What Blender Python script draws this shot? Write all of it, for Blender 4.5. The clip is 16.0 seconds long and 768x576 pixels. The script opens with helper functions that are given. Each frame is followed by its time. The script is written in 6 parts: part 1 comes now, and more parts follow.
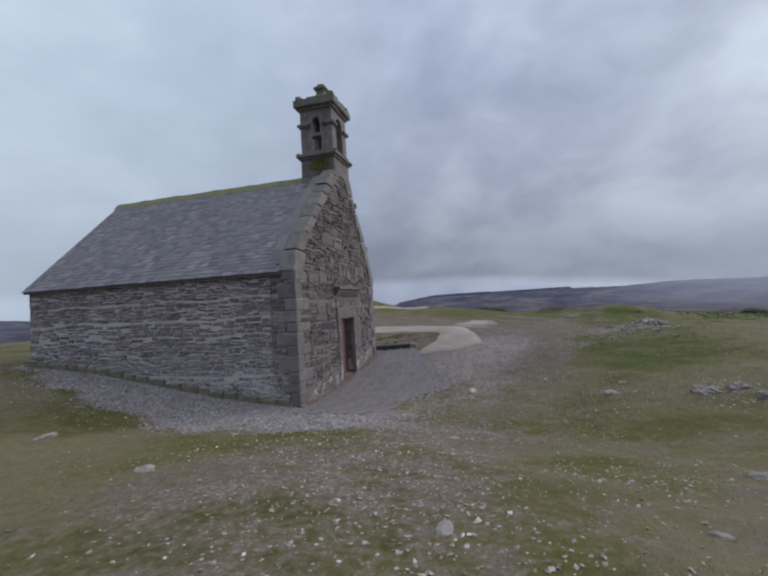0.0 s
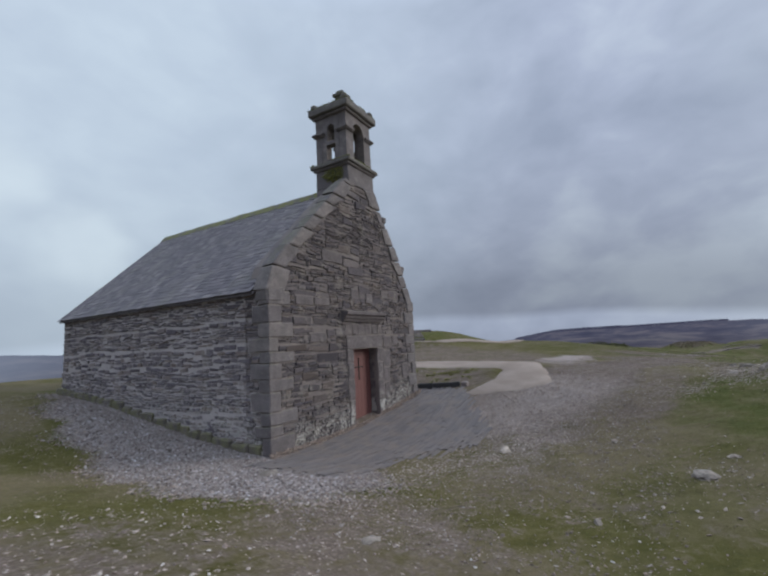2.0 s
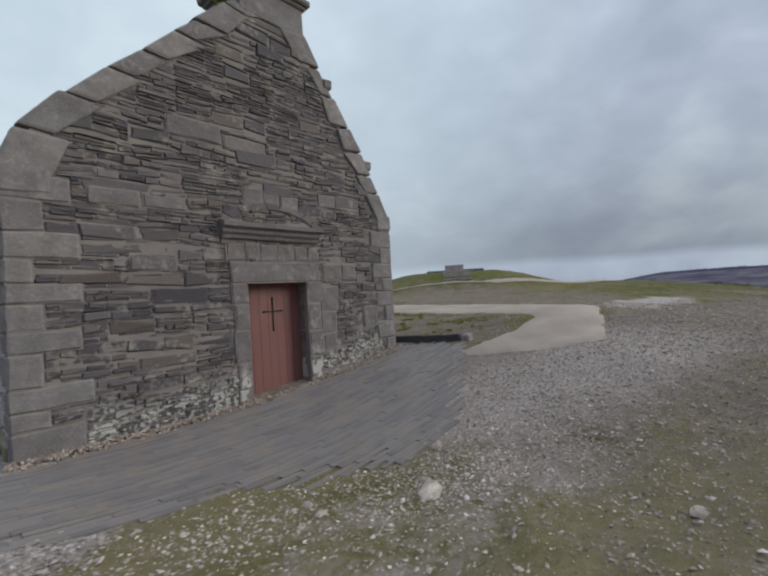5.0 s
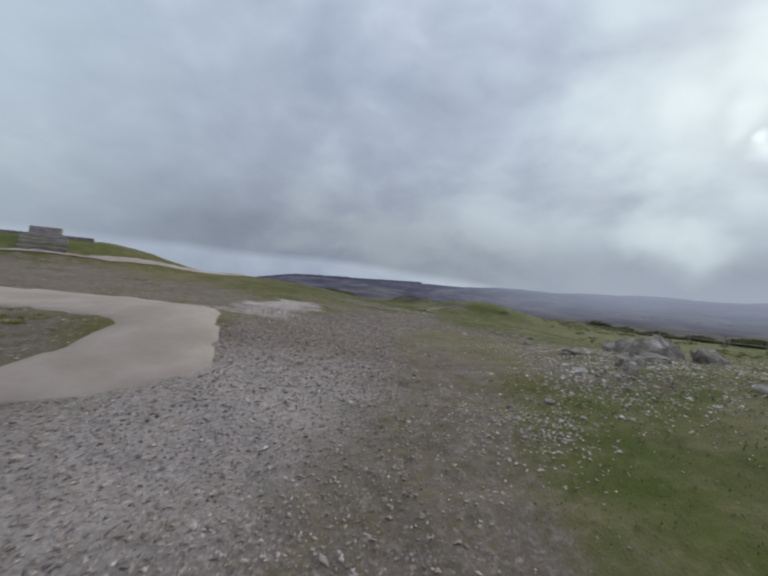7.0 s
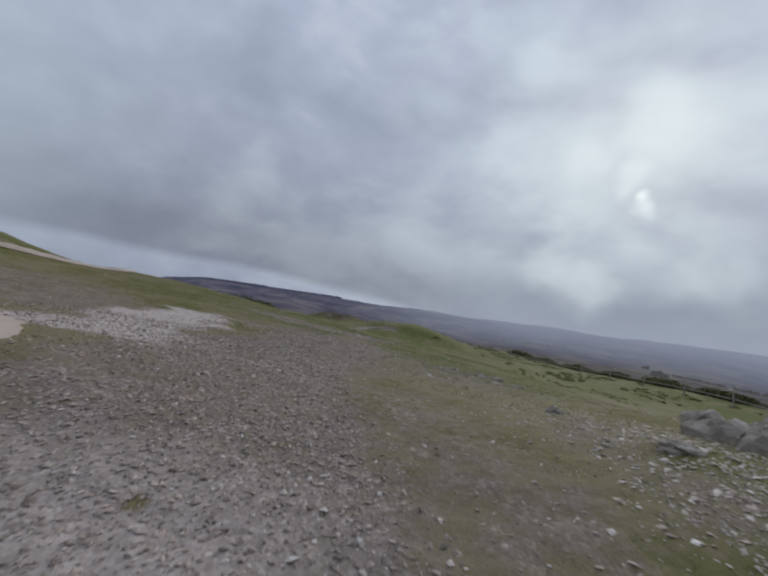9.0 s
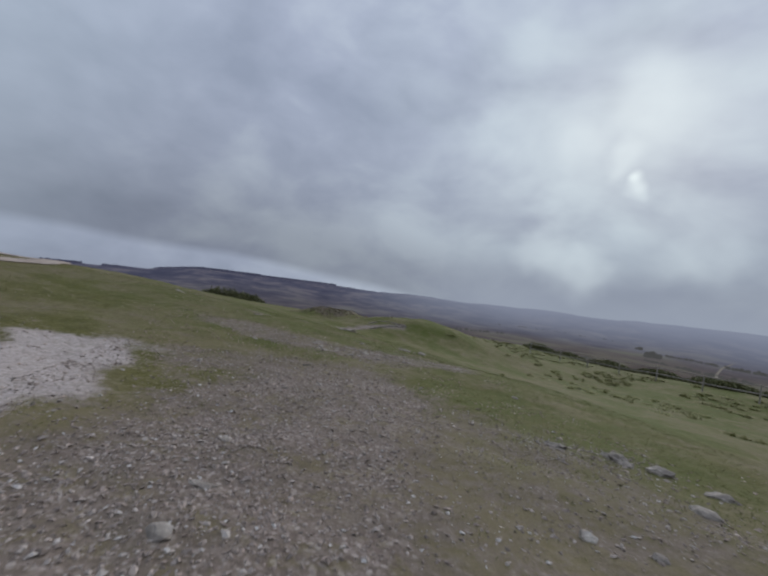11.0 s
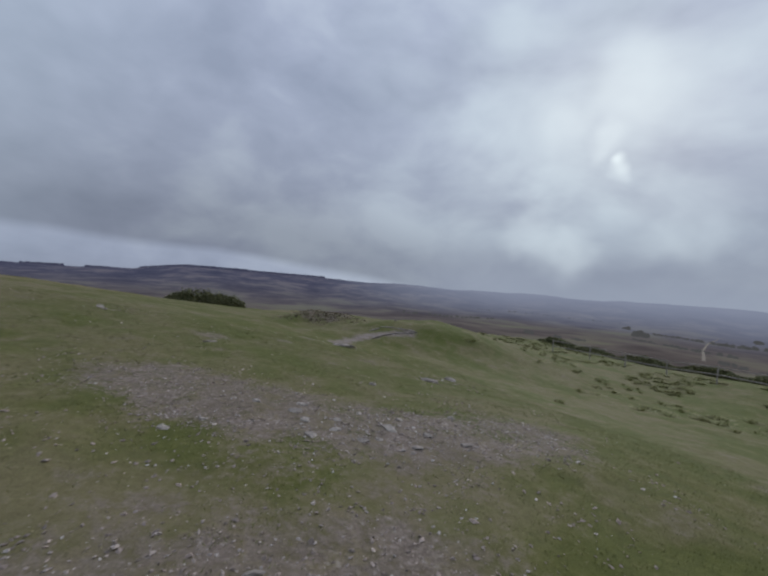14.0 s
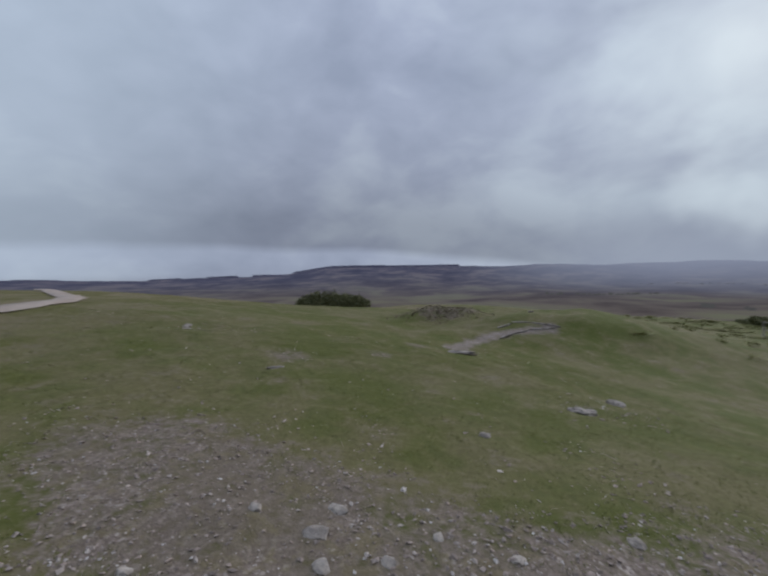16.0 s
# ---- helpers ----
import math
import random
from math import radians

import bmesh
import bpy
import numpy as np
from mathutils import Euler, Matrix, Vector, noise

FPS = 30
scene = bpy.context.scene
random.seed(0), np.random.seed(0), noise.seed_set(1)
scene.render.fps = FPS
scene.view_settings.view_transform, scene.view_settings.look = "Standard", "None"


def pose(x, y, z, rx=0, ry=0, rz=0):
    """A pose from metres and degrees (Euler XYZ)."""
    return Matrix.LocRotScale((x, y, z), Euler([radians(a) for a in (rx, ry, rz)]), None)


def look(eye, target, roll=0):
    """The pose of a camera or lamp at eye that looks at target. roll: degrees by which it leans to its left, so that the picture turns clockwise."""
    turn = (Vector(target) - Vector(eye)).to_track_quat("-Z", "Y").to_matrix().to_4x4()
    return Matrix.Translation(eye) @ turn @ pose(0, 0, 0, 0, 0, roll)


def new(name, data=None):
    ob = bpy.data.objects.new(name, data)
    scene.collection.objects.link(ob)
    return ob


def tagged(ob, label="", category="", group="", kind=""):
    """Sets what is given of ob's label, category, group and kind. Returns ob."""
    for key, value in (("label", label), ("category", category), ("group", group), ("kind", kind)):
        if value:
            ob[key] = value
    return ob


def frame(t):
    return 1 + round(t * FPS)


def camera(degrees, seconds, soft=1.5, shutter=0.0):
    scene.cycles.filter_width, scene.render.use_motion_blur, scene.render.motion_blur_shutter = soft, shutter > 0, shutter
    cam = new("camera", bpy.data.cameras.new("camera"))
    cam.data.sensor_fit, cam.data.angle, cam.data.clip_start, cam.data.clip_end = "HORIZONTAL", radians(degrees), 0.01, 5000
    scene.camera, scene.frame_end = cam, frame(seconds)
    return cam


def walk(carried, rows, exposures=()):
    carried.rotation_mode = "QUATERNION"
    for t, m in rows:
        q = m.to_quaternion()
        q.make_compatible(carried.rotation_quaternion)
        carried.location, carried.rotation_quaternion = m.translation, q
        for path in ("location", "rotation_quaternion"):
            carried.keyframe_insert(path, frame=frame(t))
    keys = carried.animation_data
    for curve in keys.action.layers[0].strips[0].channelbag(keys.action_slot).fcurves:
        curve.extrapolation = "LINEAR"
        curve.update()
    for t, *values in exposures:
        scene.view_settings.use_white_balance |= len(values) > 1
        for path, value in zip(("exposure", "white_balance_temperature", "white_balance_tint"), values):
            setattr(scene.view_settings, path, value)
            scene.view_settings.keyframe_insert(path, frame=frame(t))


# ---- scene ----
cam = camera(85.0, 16.0, soft=2.35, shutter=0.25)
PATH = [
    (0, (-9.209, -4.710, 2.416), (-7.279, -4.190, 2.483), -3.30),
    (0.5, (-8.481, -5.093, 2.311), (-6.589, -4.454, 2.423), -3.50),
    (1, (-7.750, -5.647, 2.247), (-5.895, -4.914, 2.399), -5.00),
    (1.5, (-7.070, -5.962, 2.118), (-5.307, -5.111, 2.526), -1.40),
    (2, (-6.132, -6.295, 2.080), (-4.417, -5.300, 2.343), -3.20),
    (2.5, (-5.185, -6.597, 1.848), (-3.499, -5.538, 2.036), -2.40),
    (3, (-4.225, -6.803, 1.783), (-2.622, -5.625, 1.994), -3.40),
    (3.2, (-3.844, -6.940, 1.784), (-2.277, -5.717, 2.005), -3.60),
    (5.3, (-0.056, -6.142, 1.655), (1.435, -4.809, 1.656), -3.2),
    (5.5, (0.341, -6.163, 1.648), (1.895, -4.903, 1.66), -2.0),
    (6, (1.07, -6.482, 1.776), (2.858, -5.588, 1.745), -1.6),
    (6.5, (1.692, -6.087, 1.826), (3.649, -5.676, 1.789), 1.7),
    (7, (2.674, -5.648, 1.761), (4.669, -5.783, 1.742), 4.0),
    (7.5, (3.451, -5.411, 1.731), (5.419, -5.765, 1.768), 5.3),
    (8, (4.155, -5.338, 1.772), (6.104, -5.788, 1.785), 6.9),
    (8.5, (4.848, -5.384, 1.802), (6.79, -5.855, 1.888), 7.2),
    (8.7, (5.183, -5.4, 1.75), (7.118, -5.9, 1.846), 8.5),
    (10.8, (10.452, -6.211, 2.021), (12.385, -6.719, 2.069), 7.5),
    (11, (10.84, -6.167, 2.104), (12.768, -6.7, 2.137), 7.4),
    (11.5, (11.785, -6.268, 2.178), (13.691, -6.875, 2.204), 7.8),
    (12, (12.663, -6.295, 2.222), (14.565, -6.912, 2.261), 7.0),
    (12.5, (13.489, -6.437, 2.35), (15.408, -7.001, 2.338), 6.1),
    (13, (14.373, -6.475, 2.383), (16.317, -6.945, 2.367), 6.9),
    (13.5, (15.099, -6.687, 2.418), (17.036, -7.186, 2.397), 4.3),
    (14, (15.724, -6.857, 2.463), (17.636, -7.443, 2.455), 5.1),
    (14.5, (16.396, -7.075, 2.489), (18.252, -7.821, 2.468), 4.5),
    (15, (17.205, -7.293, 2.47), (19.085, -7.975, 2.423), 5.0),
    (15.5, (18.104, -7.571, 2.411), (20.046, -8.05, 2.367), 2.7),
    (16, (18.465, -8.099, 2.611), (20.462, -8.056, 2.523), -0.5),
]
EXPOSURES = [(0, 0.18, 6480, 11), (1.3, 0.15, 6490, 10), (3, 0.14, 6500, 9), (5.4, 0.40, 6820, 5), (6.0, 0.46, 6800, 5), (6.5, 0.36, 6760, 6), (7.5, 0.16, 6680, 7), (8.7, 0.08, 6680, 9), (11, 0.0, 6580, 10), (16, 0.03, 6450, 11)]
walk(cam, [(t, look(eye, target, roll)) for t, eye, target, roll in PATH], EXPOSURES)

# ---- light: an overcast sky with the sun behind thin cloud ----
SUN_AZ, SUN_EL = radians(-45.5), radians(21)
SUN_DIR = Vector((math.cos(SUN_AZ) * math.cos(SUN_EL), math.sin(SUN_AZ) * math.cos(SUN_EL), math.sin(SUN_EL)))


class Nodes:
    """A small helper to wire node trees."""

    def __init__(self, tree):
        self.tree = tree
        tree.nodes.clear()

    def add(self, kind, operation="", use_clamp=False, interpolation_type="", data_type="", blend_type=""):
        node = self.tree.nodes.new(kind)
        if operation:
            node.operation = operation
        if use_clamp:
            node.use_clamp = True
        if interpolation_type:
            node.interpolation_type = interpolation_type
        if data_type:
            node.data_type = data_type
        if blend_type:
            node.blend_type = blend_type
        return node

    def link(self, a, b):
        self.tree.links.new(a, b)

    def put(self, socket, value):
        if isinstance(value, bpy.types.NodeSocket):
            self.link(value, socket)
        else:
            socket.default_value = value

    def math(self, op, a, b=0.0, clamp=False):
        node = self.add("ShaderNodeMath", operation=op, use_clamp=clamp)
        self.put(node.inputs[0], a)
        self.put(node.inputs[1], b)
        return node.outputs[0]

    def vmath(self, op, a, b=None):
        node = self.add("ShaderNodeVectorMath", operation=op)
        self.put(node.inputs[0], a)
        if b is not None:
            self.put(node.inputs[1], b)
        return node.outputs["Value"] if op in ("DOT_PRODUCT", "LENGTH") else node.outputs["Vector"]

    def noise(self, vector, scale, detail=4.0, rough=0.55, distort=0.0):
        node = self.add("ShaderNodeTexNoise")
        if vector is not None:
            self.link(vector, node.inputs["Vector"])
        node.inputs["Scale"].default_value, node.inputs["Detail"].default_value = scale, detail
        node.inputs["Roughness"].default_value, node.inputs["Distortion"].default_value = rough, distort
        return node.outputs["Fac"]

    def ramp(self, fac, stops, smooth=False):
        node = self.add("ShaderNodeValToRGB")
        self.put(node.inputs["Fac"], fac)
        node.color_ramp.interpolation = "EASE" if smooth else "LINEAR"
        while len(node.color_ramp.elements) < len(stops):
            node.color_ramp.elements.new(0.5)
        for element, (at, colour) in zip(node.color_ramp.elements, stops):
            element.position = at
            element.color = (*colour, 1) if isinstance(colour, tuple) else (colour, colour, colour, 1)
        return node.outputs["Color"]

    def span(self, value, a, b, c=0.0, d=1.0, smooth=True):
        node = self.add("ShaderNodeMapRange", interpolation_type="SMOOTHSTEP" if smooth else "LINEAR")
        self.put(node.inputs["Value"], value)
        for name, v in zip(("From Min", "From Max", "To Min", "To Max"), (a, b, c, d)):
            self.put(node.inputs[name], v)
        return node.outputs["Result"]

    def mix(self, fac, a, b, blend="MIX"):
        node = self.add("ShaderNodeMix", data_type="RGBA", blend_type=blend)
        self.put(node.inputs[0], fac)
        for socket, value in ((node.inputs[6], a), (node.inputs[7], b)):
            if isinstance(value, tuple):
                socket.default_value = (*value, 1)
            else:
                self.put(socket, value)
        return node.outputs[2]


def make_world():
    world = bpy.data.worlds.new("sky")
    scene.world = world
    world.use_nodes = True
    n = Nodes(world.node_tree)
    way = n.add("ShaderNodeTexCoord").outputs["Generated"]
    parts = n.add("ShaderNodeSeparateXYZ")
    n.link(way, parts.inputs[0])
    z = n.math("MAXIMUM", parts.outputs["Z"], 0.0)
    # soft heaped cloud, drawn out a little along the horizon
    p = n.vmath("MULTIPLY", way, (1.0, 1.0, 1.7))
    big = n.noise(p, 1.25, 3.0, 0.5, 0.25)
    mid = n.noise(p, 3.1, 4.0, 0.5, 0.35)
    fine = n.noise(p, 8.0, 4.0, 0.5, 0.3)
    cover = n.math("ADD", n.math("MULTIPLY", big, 0.42), n.math("ADD", n.math("MULTIPLY", mid, 0.36), n.math("MULTIPLY", fine, 0.22)))
    cloud = n.ramp(n.span(cover, 0.395, 0.605, smooth=False), [(0.0, (0.295, 0.345, 0.455)), (0.5, (0.37, 0.425, 0.55)), (1.0, (0.485, 0.555, 0.665))])
    # darker underside of the cloud low over the horizon, and a paler strip under its edge; brightest overhead
    wobble = n.math("MULTIPLY", n.math("SUBTRACT", mid, 0.5), 0.035)
    # the strip shows on the side away from the sun only
    open_side = n.span(n.vmath("DOT_PRODUCT", way, (0.87, 0.5, 0.0)), 0.55, 0.95)
    lifted = n.math("ADD", n.math("ADD", z, wobble), n.math("MULTIPLY", n.math("SUBTRACT", 1.0, open_side), 0.05))
    low = n.ramp(lifted, [(0.0, 0.30), (0.02, 0.325), (0.040, 0.325), (0.060, 0.215), (0.12, 0.228), (0.24, 0.305), (0.42, 0.38), (0.68, 0.43), (0.82, 0.8), (1.0, 1.0)])
    tone = n.mix(1.0, cloud, n.mix(1.0, low, (2.6, 2.6, 2.6), "MULTIPLY"), "MULTIPLY")
    # thin cloud round the sun
    towards = n.vmath("DOT_PRODUCT", way, tuple(SUN_DIR))
    near = n.span(towards, 0.76, 1.0)
    broad = n.noise(p, 2.4, 2.0, 0.45, 0.2)
    gaps = n.span(n.math("ADD", n.math("MULTIPLY", broad, 0.6), n.math("MULTIPLY", mid, 0.4)), 0.42, 0.60)
    glow = n.math("MULTIPLY", n.math("MULTIPLY", near, n.span(z, 0.04, 0.20)), n.math("ADD", 0.12, n.math("MULTIPLY", gaps, 0.50)))
    lit = n.mix(glow, tone, (0.61, 0.72, 0.79))
    # bright mist on the horizon below the sun
    under = n.span(n.vmath("DOT_PRODUCT", way, (math.cos(SUN_AZ), math.sin(SUN_AZ), 0.0)), 0.86, 0.985)
    mist = n.math("MULTIPLY", n.math("MULTIPLY", under, n.span(z, 0.15, 0.01)), 0.6)
    lit = n.mix(mist, lit, (0.35, 0.40, 0.49))
    side = n.span(n.vmath("DOT_PRODUCT", way, (0.22, 0.84, 0.5)), 0.45, 1.0)
    lit = n.mix(n.math("MULTIPLY", side, 0.5), lit, (0.55, 0.67, 0.775))
    for az, el, size, strength in ((-45.4, 16.2, 1.55, 0.95), (-35.4, 8.6, 4.5, 0.30), (-39.5, 6.6, 5.0, 0.34), (-45.5, 25.0, 6.5, 0.34), (-43.5, 19.0, 3.0, 0.4), (-38.0, 21.4, 4.0, 0.3), (74.0, 18.6, 6.0, 0.3), (66.0, 12.6, 6.0, 0.28), (-52.0, 10.0, 7.0, 0.22)):
        a, e = radians(az), radians(el)
        spot = (math.cos(a) * math.cos(e), math.sin(a) * math.cos(e), math.sin(e))
        bend = n.add("ShaderNodeVectorMath", operation="SCALE")
        bend.inputs["Scale"].default_value = 0.10
        warp = n.add("ShaderNodeTexNoise")
        n.link(way, warp.inputs["Vector"])
        warp.inputs["Scale"].default_value = 9.0
        n.link(n.vmath("SUBTRACT", warp.outputs["Color"], (0.5, 0.5, 0.5)), bend.inputs[0])
        off = n.vmath("LENGTH", n.vmath("SUBTRACT", n.vmath("ADD", way, bend.outputs[0]), spot))
        f = n.math("MULTIPLY", n.span(off, radians(size), radians(size) * 0.2), strength)
        lit = n.mix(f, lit, (0.76, 0.87, 0.92))
    # clear sky far above the cloud gives a trace of blue
    sky = n.add("ShaderNodeTexSky")
    sky.sky_type, sky.sun_disc, sky.sun_elevation, sky.sun_rotation = "NISHITA", False, SUN_EL, math.pi / 2 - SUN_AZ
    scaled = n.mix(1.0, sky.outputs[0], (0.1, 0.1, 0.1), "MULTIPLY")
    total = n.mix(n.math("MULTIPLY", n.span(z, 0.1, 0.5), 0.06), lit, scaled)
    ground_side = n.mix(n.span(parts.outputs["Z"], -0.06, 0.0), (0.10, 0.10, 0.12), total)
    back = n.add("ShaderNodeBackground")
    n.link(ground_side, back.inputs["Color"])
    back.inputs["Strength"].default_value = 1.0
    n.link(back.outputs[0], n.add("ShaderNodeOutputWorld").inputs[0])


make_world()
sun_data = bpy.data.lights.new("sun", "SUN")
sun_data.energy, sun_data.angle, sun_data.color = 1.5, radians(24), (1.0, 0.96, 0.91)
sun = new("sun", sun_data)
sun.matrix_basis = look(SUN_DIR * 50, (0, 0, 0))

# ---- materials ----
def surface(name, rough=0.85, spec=0.3):
    """A new material with its principled shader; returns the material, the wiring helper and the shader node."""
    m = bpy.data.materials.new(name)
    m.use_nodes = True
    n = Nodes(m.node_tree)
    shader = n.add("ShaderNodeBsdfPrincipled")
    shader.inputs["Roughness"].default_value = rough
    shader.inputs["Specular IOR Level"].default_value = spec
    n.link(shader.outputs[0], n.add("ShaderNodeOutputMaterial").inputs[0])
    return m, n, shader


def bumped(n, shader, height, strength=0.5, distance=0.02):
    bump = n.add("ShaderNodeBump")
    bump.inputs["Strength"].default_value, bump.inputs["Distance"].default_value = strength, distance
    n.link(height, bump.inputs["Height"])
    n.link(bump.outputs[0], shader.inputs["Normal"])


def place_of(n):
    return n.add("ShaderNodeNewGeometry").outputs["Position"]


def chance(n):
    """A number from 0 to 1 for each piece, whether it is an object of its own or an island of a joined mesh."""
    a = n.add("ShaderNodeObjectInfo").outputs["Random"]
    b = n.add("ShaderNodeNewGeometry").outputs["Random Per Island"]
    return n.math("FRACT", n.math("ADD", a, n.math("MULTIPLY", b, 7.31)))


CLIMB = 0.085  # rise of the ground along the gable


def rubble_material(name="schist", gain=1.0, limed=0.98):
    """Thin-bedded schist: dark blue-grey to brown pieces, some rusty, some pale with lichen, whitewash left near the ground."""
    m, n, s = surface(name, 0.88, 0.25)
    p, r = place_of(n), chance(n)
    piece = n.ramp(r, [(0.0, (0.098, 0.086, 0.097)), (0.2, (0.138, 0.121, 0.130)), (0.42, (0.176, 0.153, 0.156)), (0.6, (0.125, 0.112, 0.124)), (0.75, (0.202, 0.176, 0.174)), (0.88, (0.178, 0.142, 0.124)), (1.0, (0.25, 0.222, 0.214))])
    piece = n.mix(1.0, piece, (gain, gain, gain), "MULTIPLY")
    squash = n.vmath("MULTIPLY", p, (1.0, 1.0, 3.5))
    grain = n.noise(squash, 9.0, 6.0, 0.65, 0.4)
    piece = n.mix(n.span(grain, 0.3, 0.7), n.mix(0.35, piece, (0.075, 0.067, 0.070)), piece)
    lichen = n.span(n.math("ADD", n.noise(p, 2.3, 4.0), n.math("MULTIPLY", n.noise(p, 14.0, 3.0), 0.35)), 0.72, 0.86)
    piece = n.mix(n.math("MULTIPLY", lichen, 0.42), piece, (0.40, 0.365, 0.315))
    parts = n.add("ShaderNodeSeparateXYZ")
    n.link(p, parts.inputs[0])
    height = n.math("SUBTRACT", parts.outputs["Z"], n.math("MULTIPLY", n.math("MAXIMUM", parts.outputs["X"], 0.0), CLIMB))
    lime = n.math("MULTIPLY", n.span(n.math("ADD", height, n.math("MULTIPLY", n.noise(p, 1.4, 3.0), 0.7)), limed, 0.46), n.span(n.math("ADD", n.math("MULTIPLY", n.noise(p, 15.0, 3.0, 0.55), 0.7), n.math("MULTIPLY", n.noise(p, 3.5, 3.0), 0.3)), 0.488, 0.525))
    piece = n.mix(n.math("MULTIPLY", lime, 0.6), piece, (0.546, 0.535, 0.486))
    n.link(piece, s.inputs["Base Color"])
    bumped(n, s, n.math("ADD", grain, n.math("MULTIPLY", n.noise(p, 45.0, 3.0), 0.4)), 0.7, 0.02)
    return m


def mortar_material():
    m, n, s = surface("lime_mortar", 0.95, 0.15)
    p = place_of(n)
    v = n.noise(p, 3.0, 5.0, 0.6)
    parts = n.add("ShaderNodeSeparateXYZ")
    n.link(p, parts.inputs[0])
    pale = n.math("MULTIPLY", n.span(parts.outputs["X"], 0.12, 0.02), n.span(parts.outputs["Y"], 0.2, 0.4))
    patch = n.span(n.noise(p, 0.9, 4.0, 0.6), 0.38, 0.62)
    colour = n.mix(v, (0.145, 0.127, 0.124), (0.225, 0.198, 0.19))
    colour = n.mix(n.math("MULTIPLY", patch, n.span(parts.outputs["Z"], 0.3, 1.4, 0.35, 1.0)), colour, n.mix(v, (0.185, 0.160, 0.146), (0.30, 0.262, 0.235)))
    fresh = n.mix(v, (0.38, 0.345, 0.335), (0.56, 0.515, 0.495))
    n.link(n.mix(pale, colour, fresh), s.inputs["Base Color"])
    bumped(n, s, n.noise(p, 30.0, 4.0), 0.6, 0.01)
    return m


def granite_material(name="granite", tint=(1.0, 1.0, 1.0), moss=0.14, steepest=0.2, limed=0.0):
    """Weathered granite: grey, faintly pink or brown by the block, with grey-green lichen on what faces up."""
    m, n, s = surface(name, 0.9, 0.25)
    p, r = place_of(n), chance(n)
    block = n.ramp(r, [(0.0, (0.152, 0.134, 0.138)), (0.35, (0.208, 0.185, 0.185)), (0.7, (0.178, 0.160, 0.164)), (1.0, (0.248, 0.218, 0.208))])
    block = n.mix(1.0, block, tint, "MULTIPLY")
    speck = n.noise(p, 60.0, 3.0, 0.7)
    cloud = n.noise(p, 3.2, 5.0, 0.6)
    block = n.mix(n.span(cloud, 0.35, 0.68), n.mix(0.5, block, (0.081, 0.0745, 0.0735)), block)
    crust = n.span(n.math("ADD", n.math("MULTIPLY", n.noise(p, 7.0, 5.0, 0.65, 0.4), 0.7), n.math("MULTIPLY", n.noise(p, 1.1, 3.0), 0.3)), 0.53, 0.62)
    block = n.mix(n.math("MULTIPLY", crust, 0.38), block, (0.33, 0.30, 0.275))
    block = n.mix(n.math("MULTIPLY", n.span(speck, 0.45, 0.75), 0.25), block, (0.513, 0.476, 0.409))
    up = n.add("ShaderNodeSeparateXYZ")
    n.link(n.add("ShaderNodeNewGeometry").outputs["Normal"], up.inputs[0])
    green = n.math("MULTIPLY", n.span(up.outputs["Z"], steepest, steepest + 0.65), n.span(n.noise(p, 5.0, 4.0), 0.35, 0.6))
    block = n.mix(n.math("MULTIPLY", green, moss * 2.2, True), block, (0.203, 0.205, 0.0899))
    if limed:
        parts = n.add("ShaderNodeSeparateXYZ")
        n.link(p, parts.inputs[0])
        height = n.math("SUBTRACT", parts.outputs["Z"], n.math("MULTIPLY", n.math("MAXIMUM", parts.outputs["X"], 0.0), CLIMB))
        lime = n.math("MULTIPLY", n.span(n.math("ADD", height, n.math("MULTIPLY", n.noise(p, 1.4, 3.0), 0.7)), limed, limed * 0.5), n.span(n.noise(p, 6.0, 4.0, 0.6), 0.46, 0.54))
        block = n.mix(n.math("MULTIPLY", lime, 0.6), block, (0.546, 0.535, 0.486))
    n.link(block, s.inputs["Base Color"])
    bumped(n, s, n.math("ADD", n.noise(p, 12.0, 5.0, 0.65), n.math("MULTIPLY", speck, 0.3)), 0.55, 0.02)
    return m


def slate_material():
    m, n, s = surface("slate", 0.62, 0.4)
    p, r = place_of(n), chance(n)
    colour = n.ramp(r, [(0.0, (0.112, 0.098, 0.109)), (0.5, (0.155, 0.137, 0.146)), (0.92, (0.195, 0.175, 0.178)), (1.0, (0.25, 0.226, 0.218))])
    stain = n.noise(p, 1.3, 5.0, 0.6)
    colour = n.mix(n.span(stain, 0.45, 0.75), colour, n.mix(0.5, colour, (0.203, 0.191, 0.157)))
    spot = n.span(n.noise(p, 26.0, 3.0), 0.66, 0.74)
    colour = n.mix(n.math("MULTIPLY", spot, 0.5), colour, (0.365, 0.344, 0.288))
    n.link(colour, s.inputs["Base Color"])
    bumped(n, s, n.noise(p, 22.0, 4.0), 0.3, 0.008)
    return m


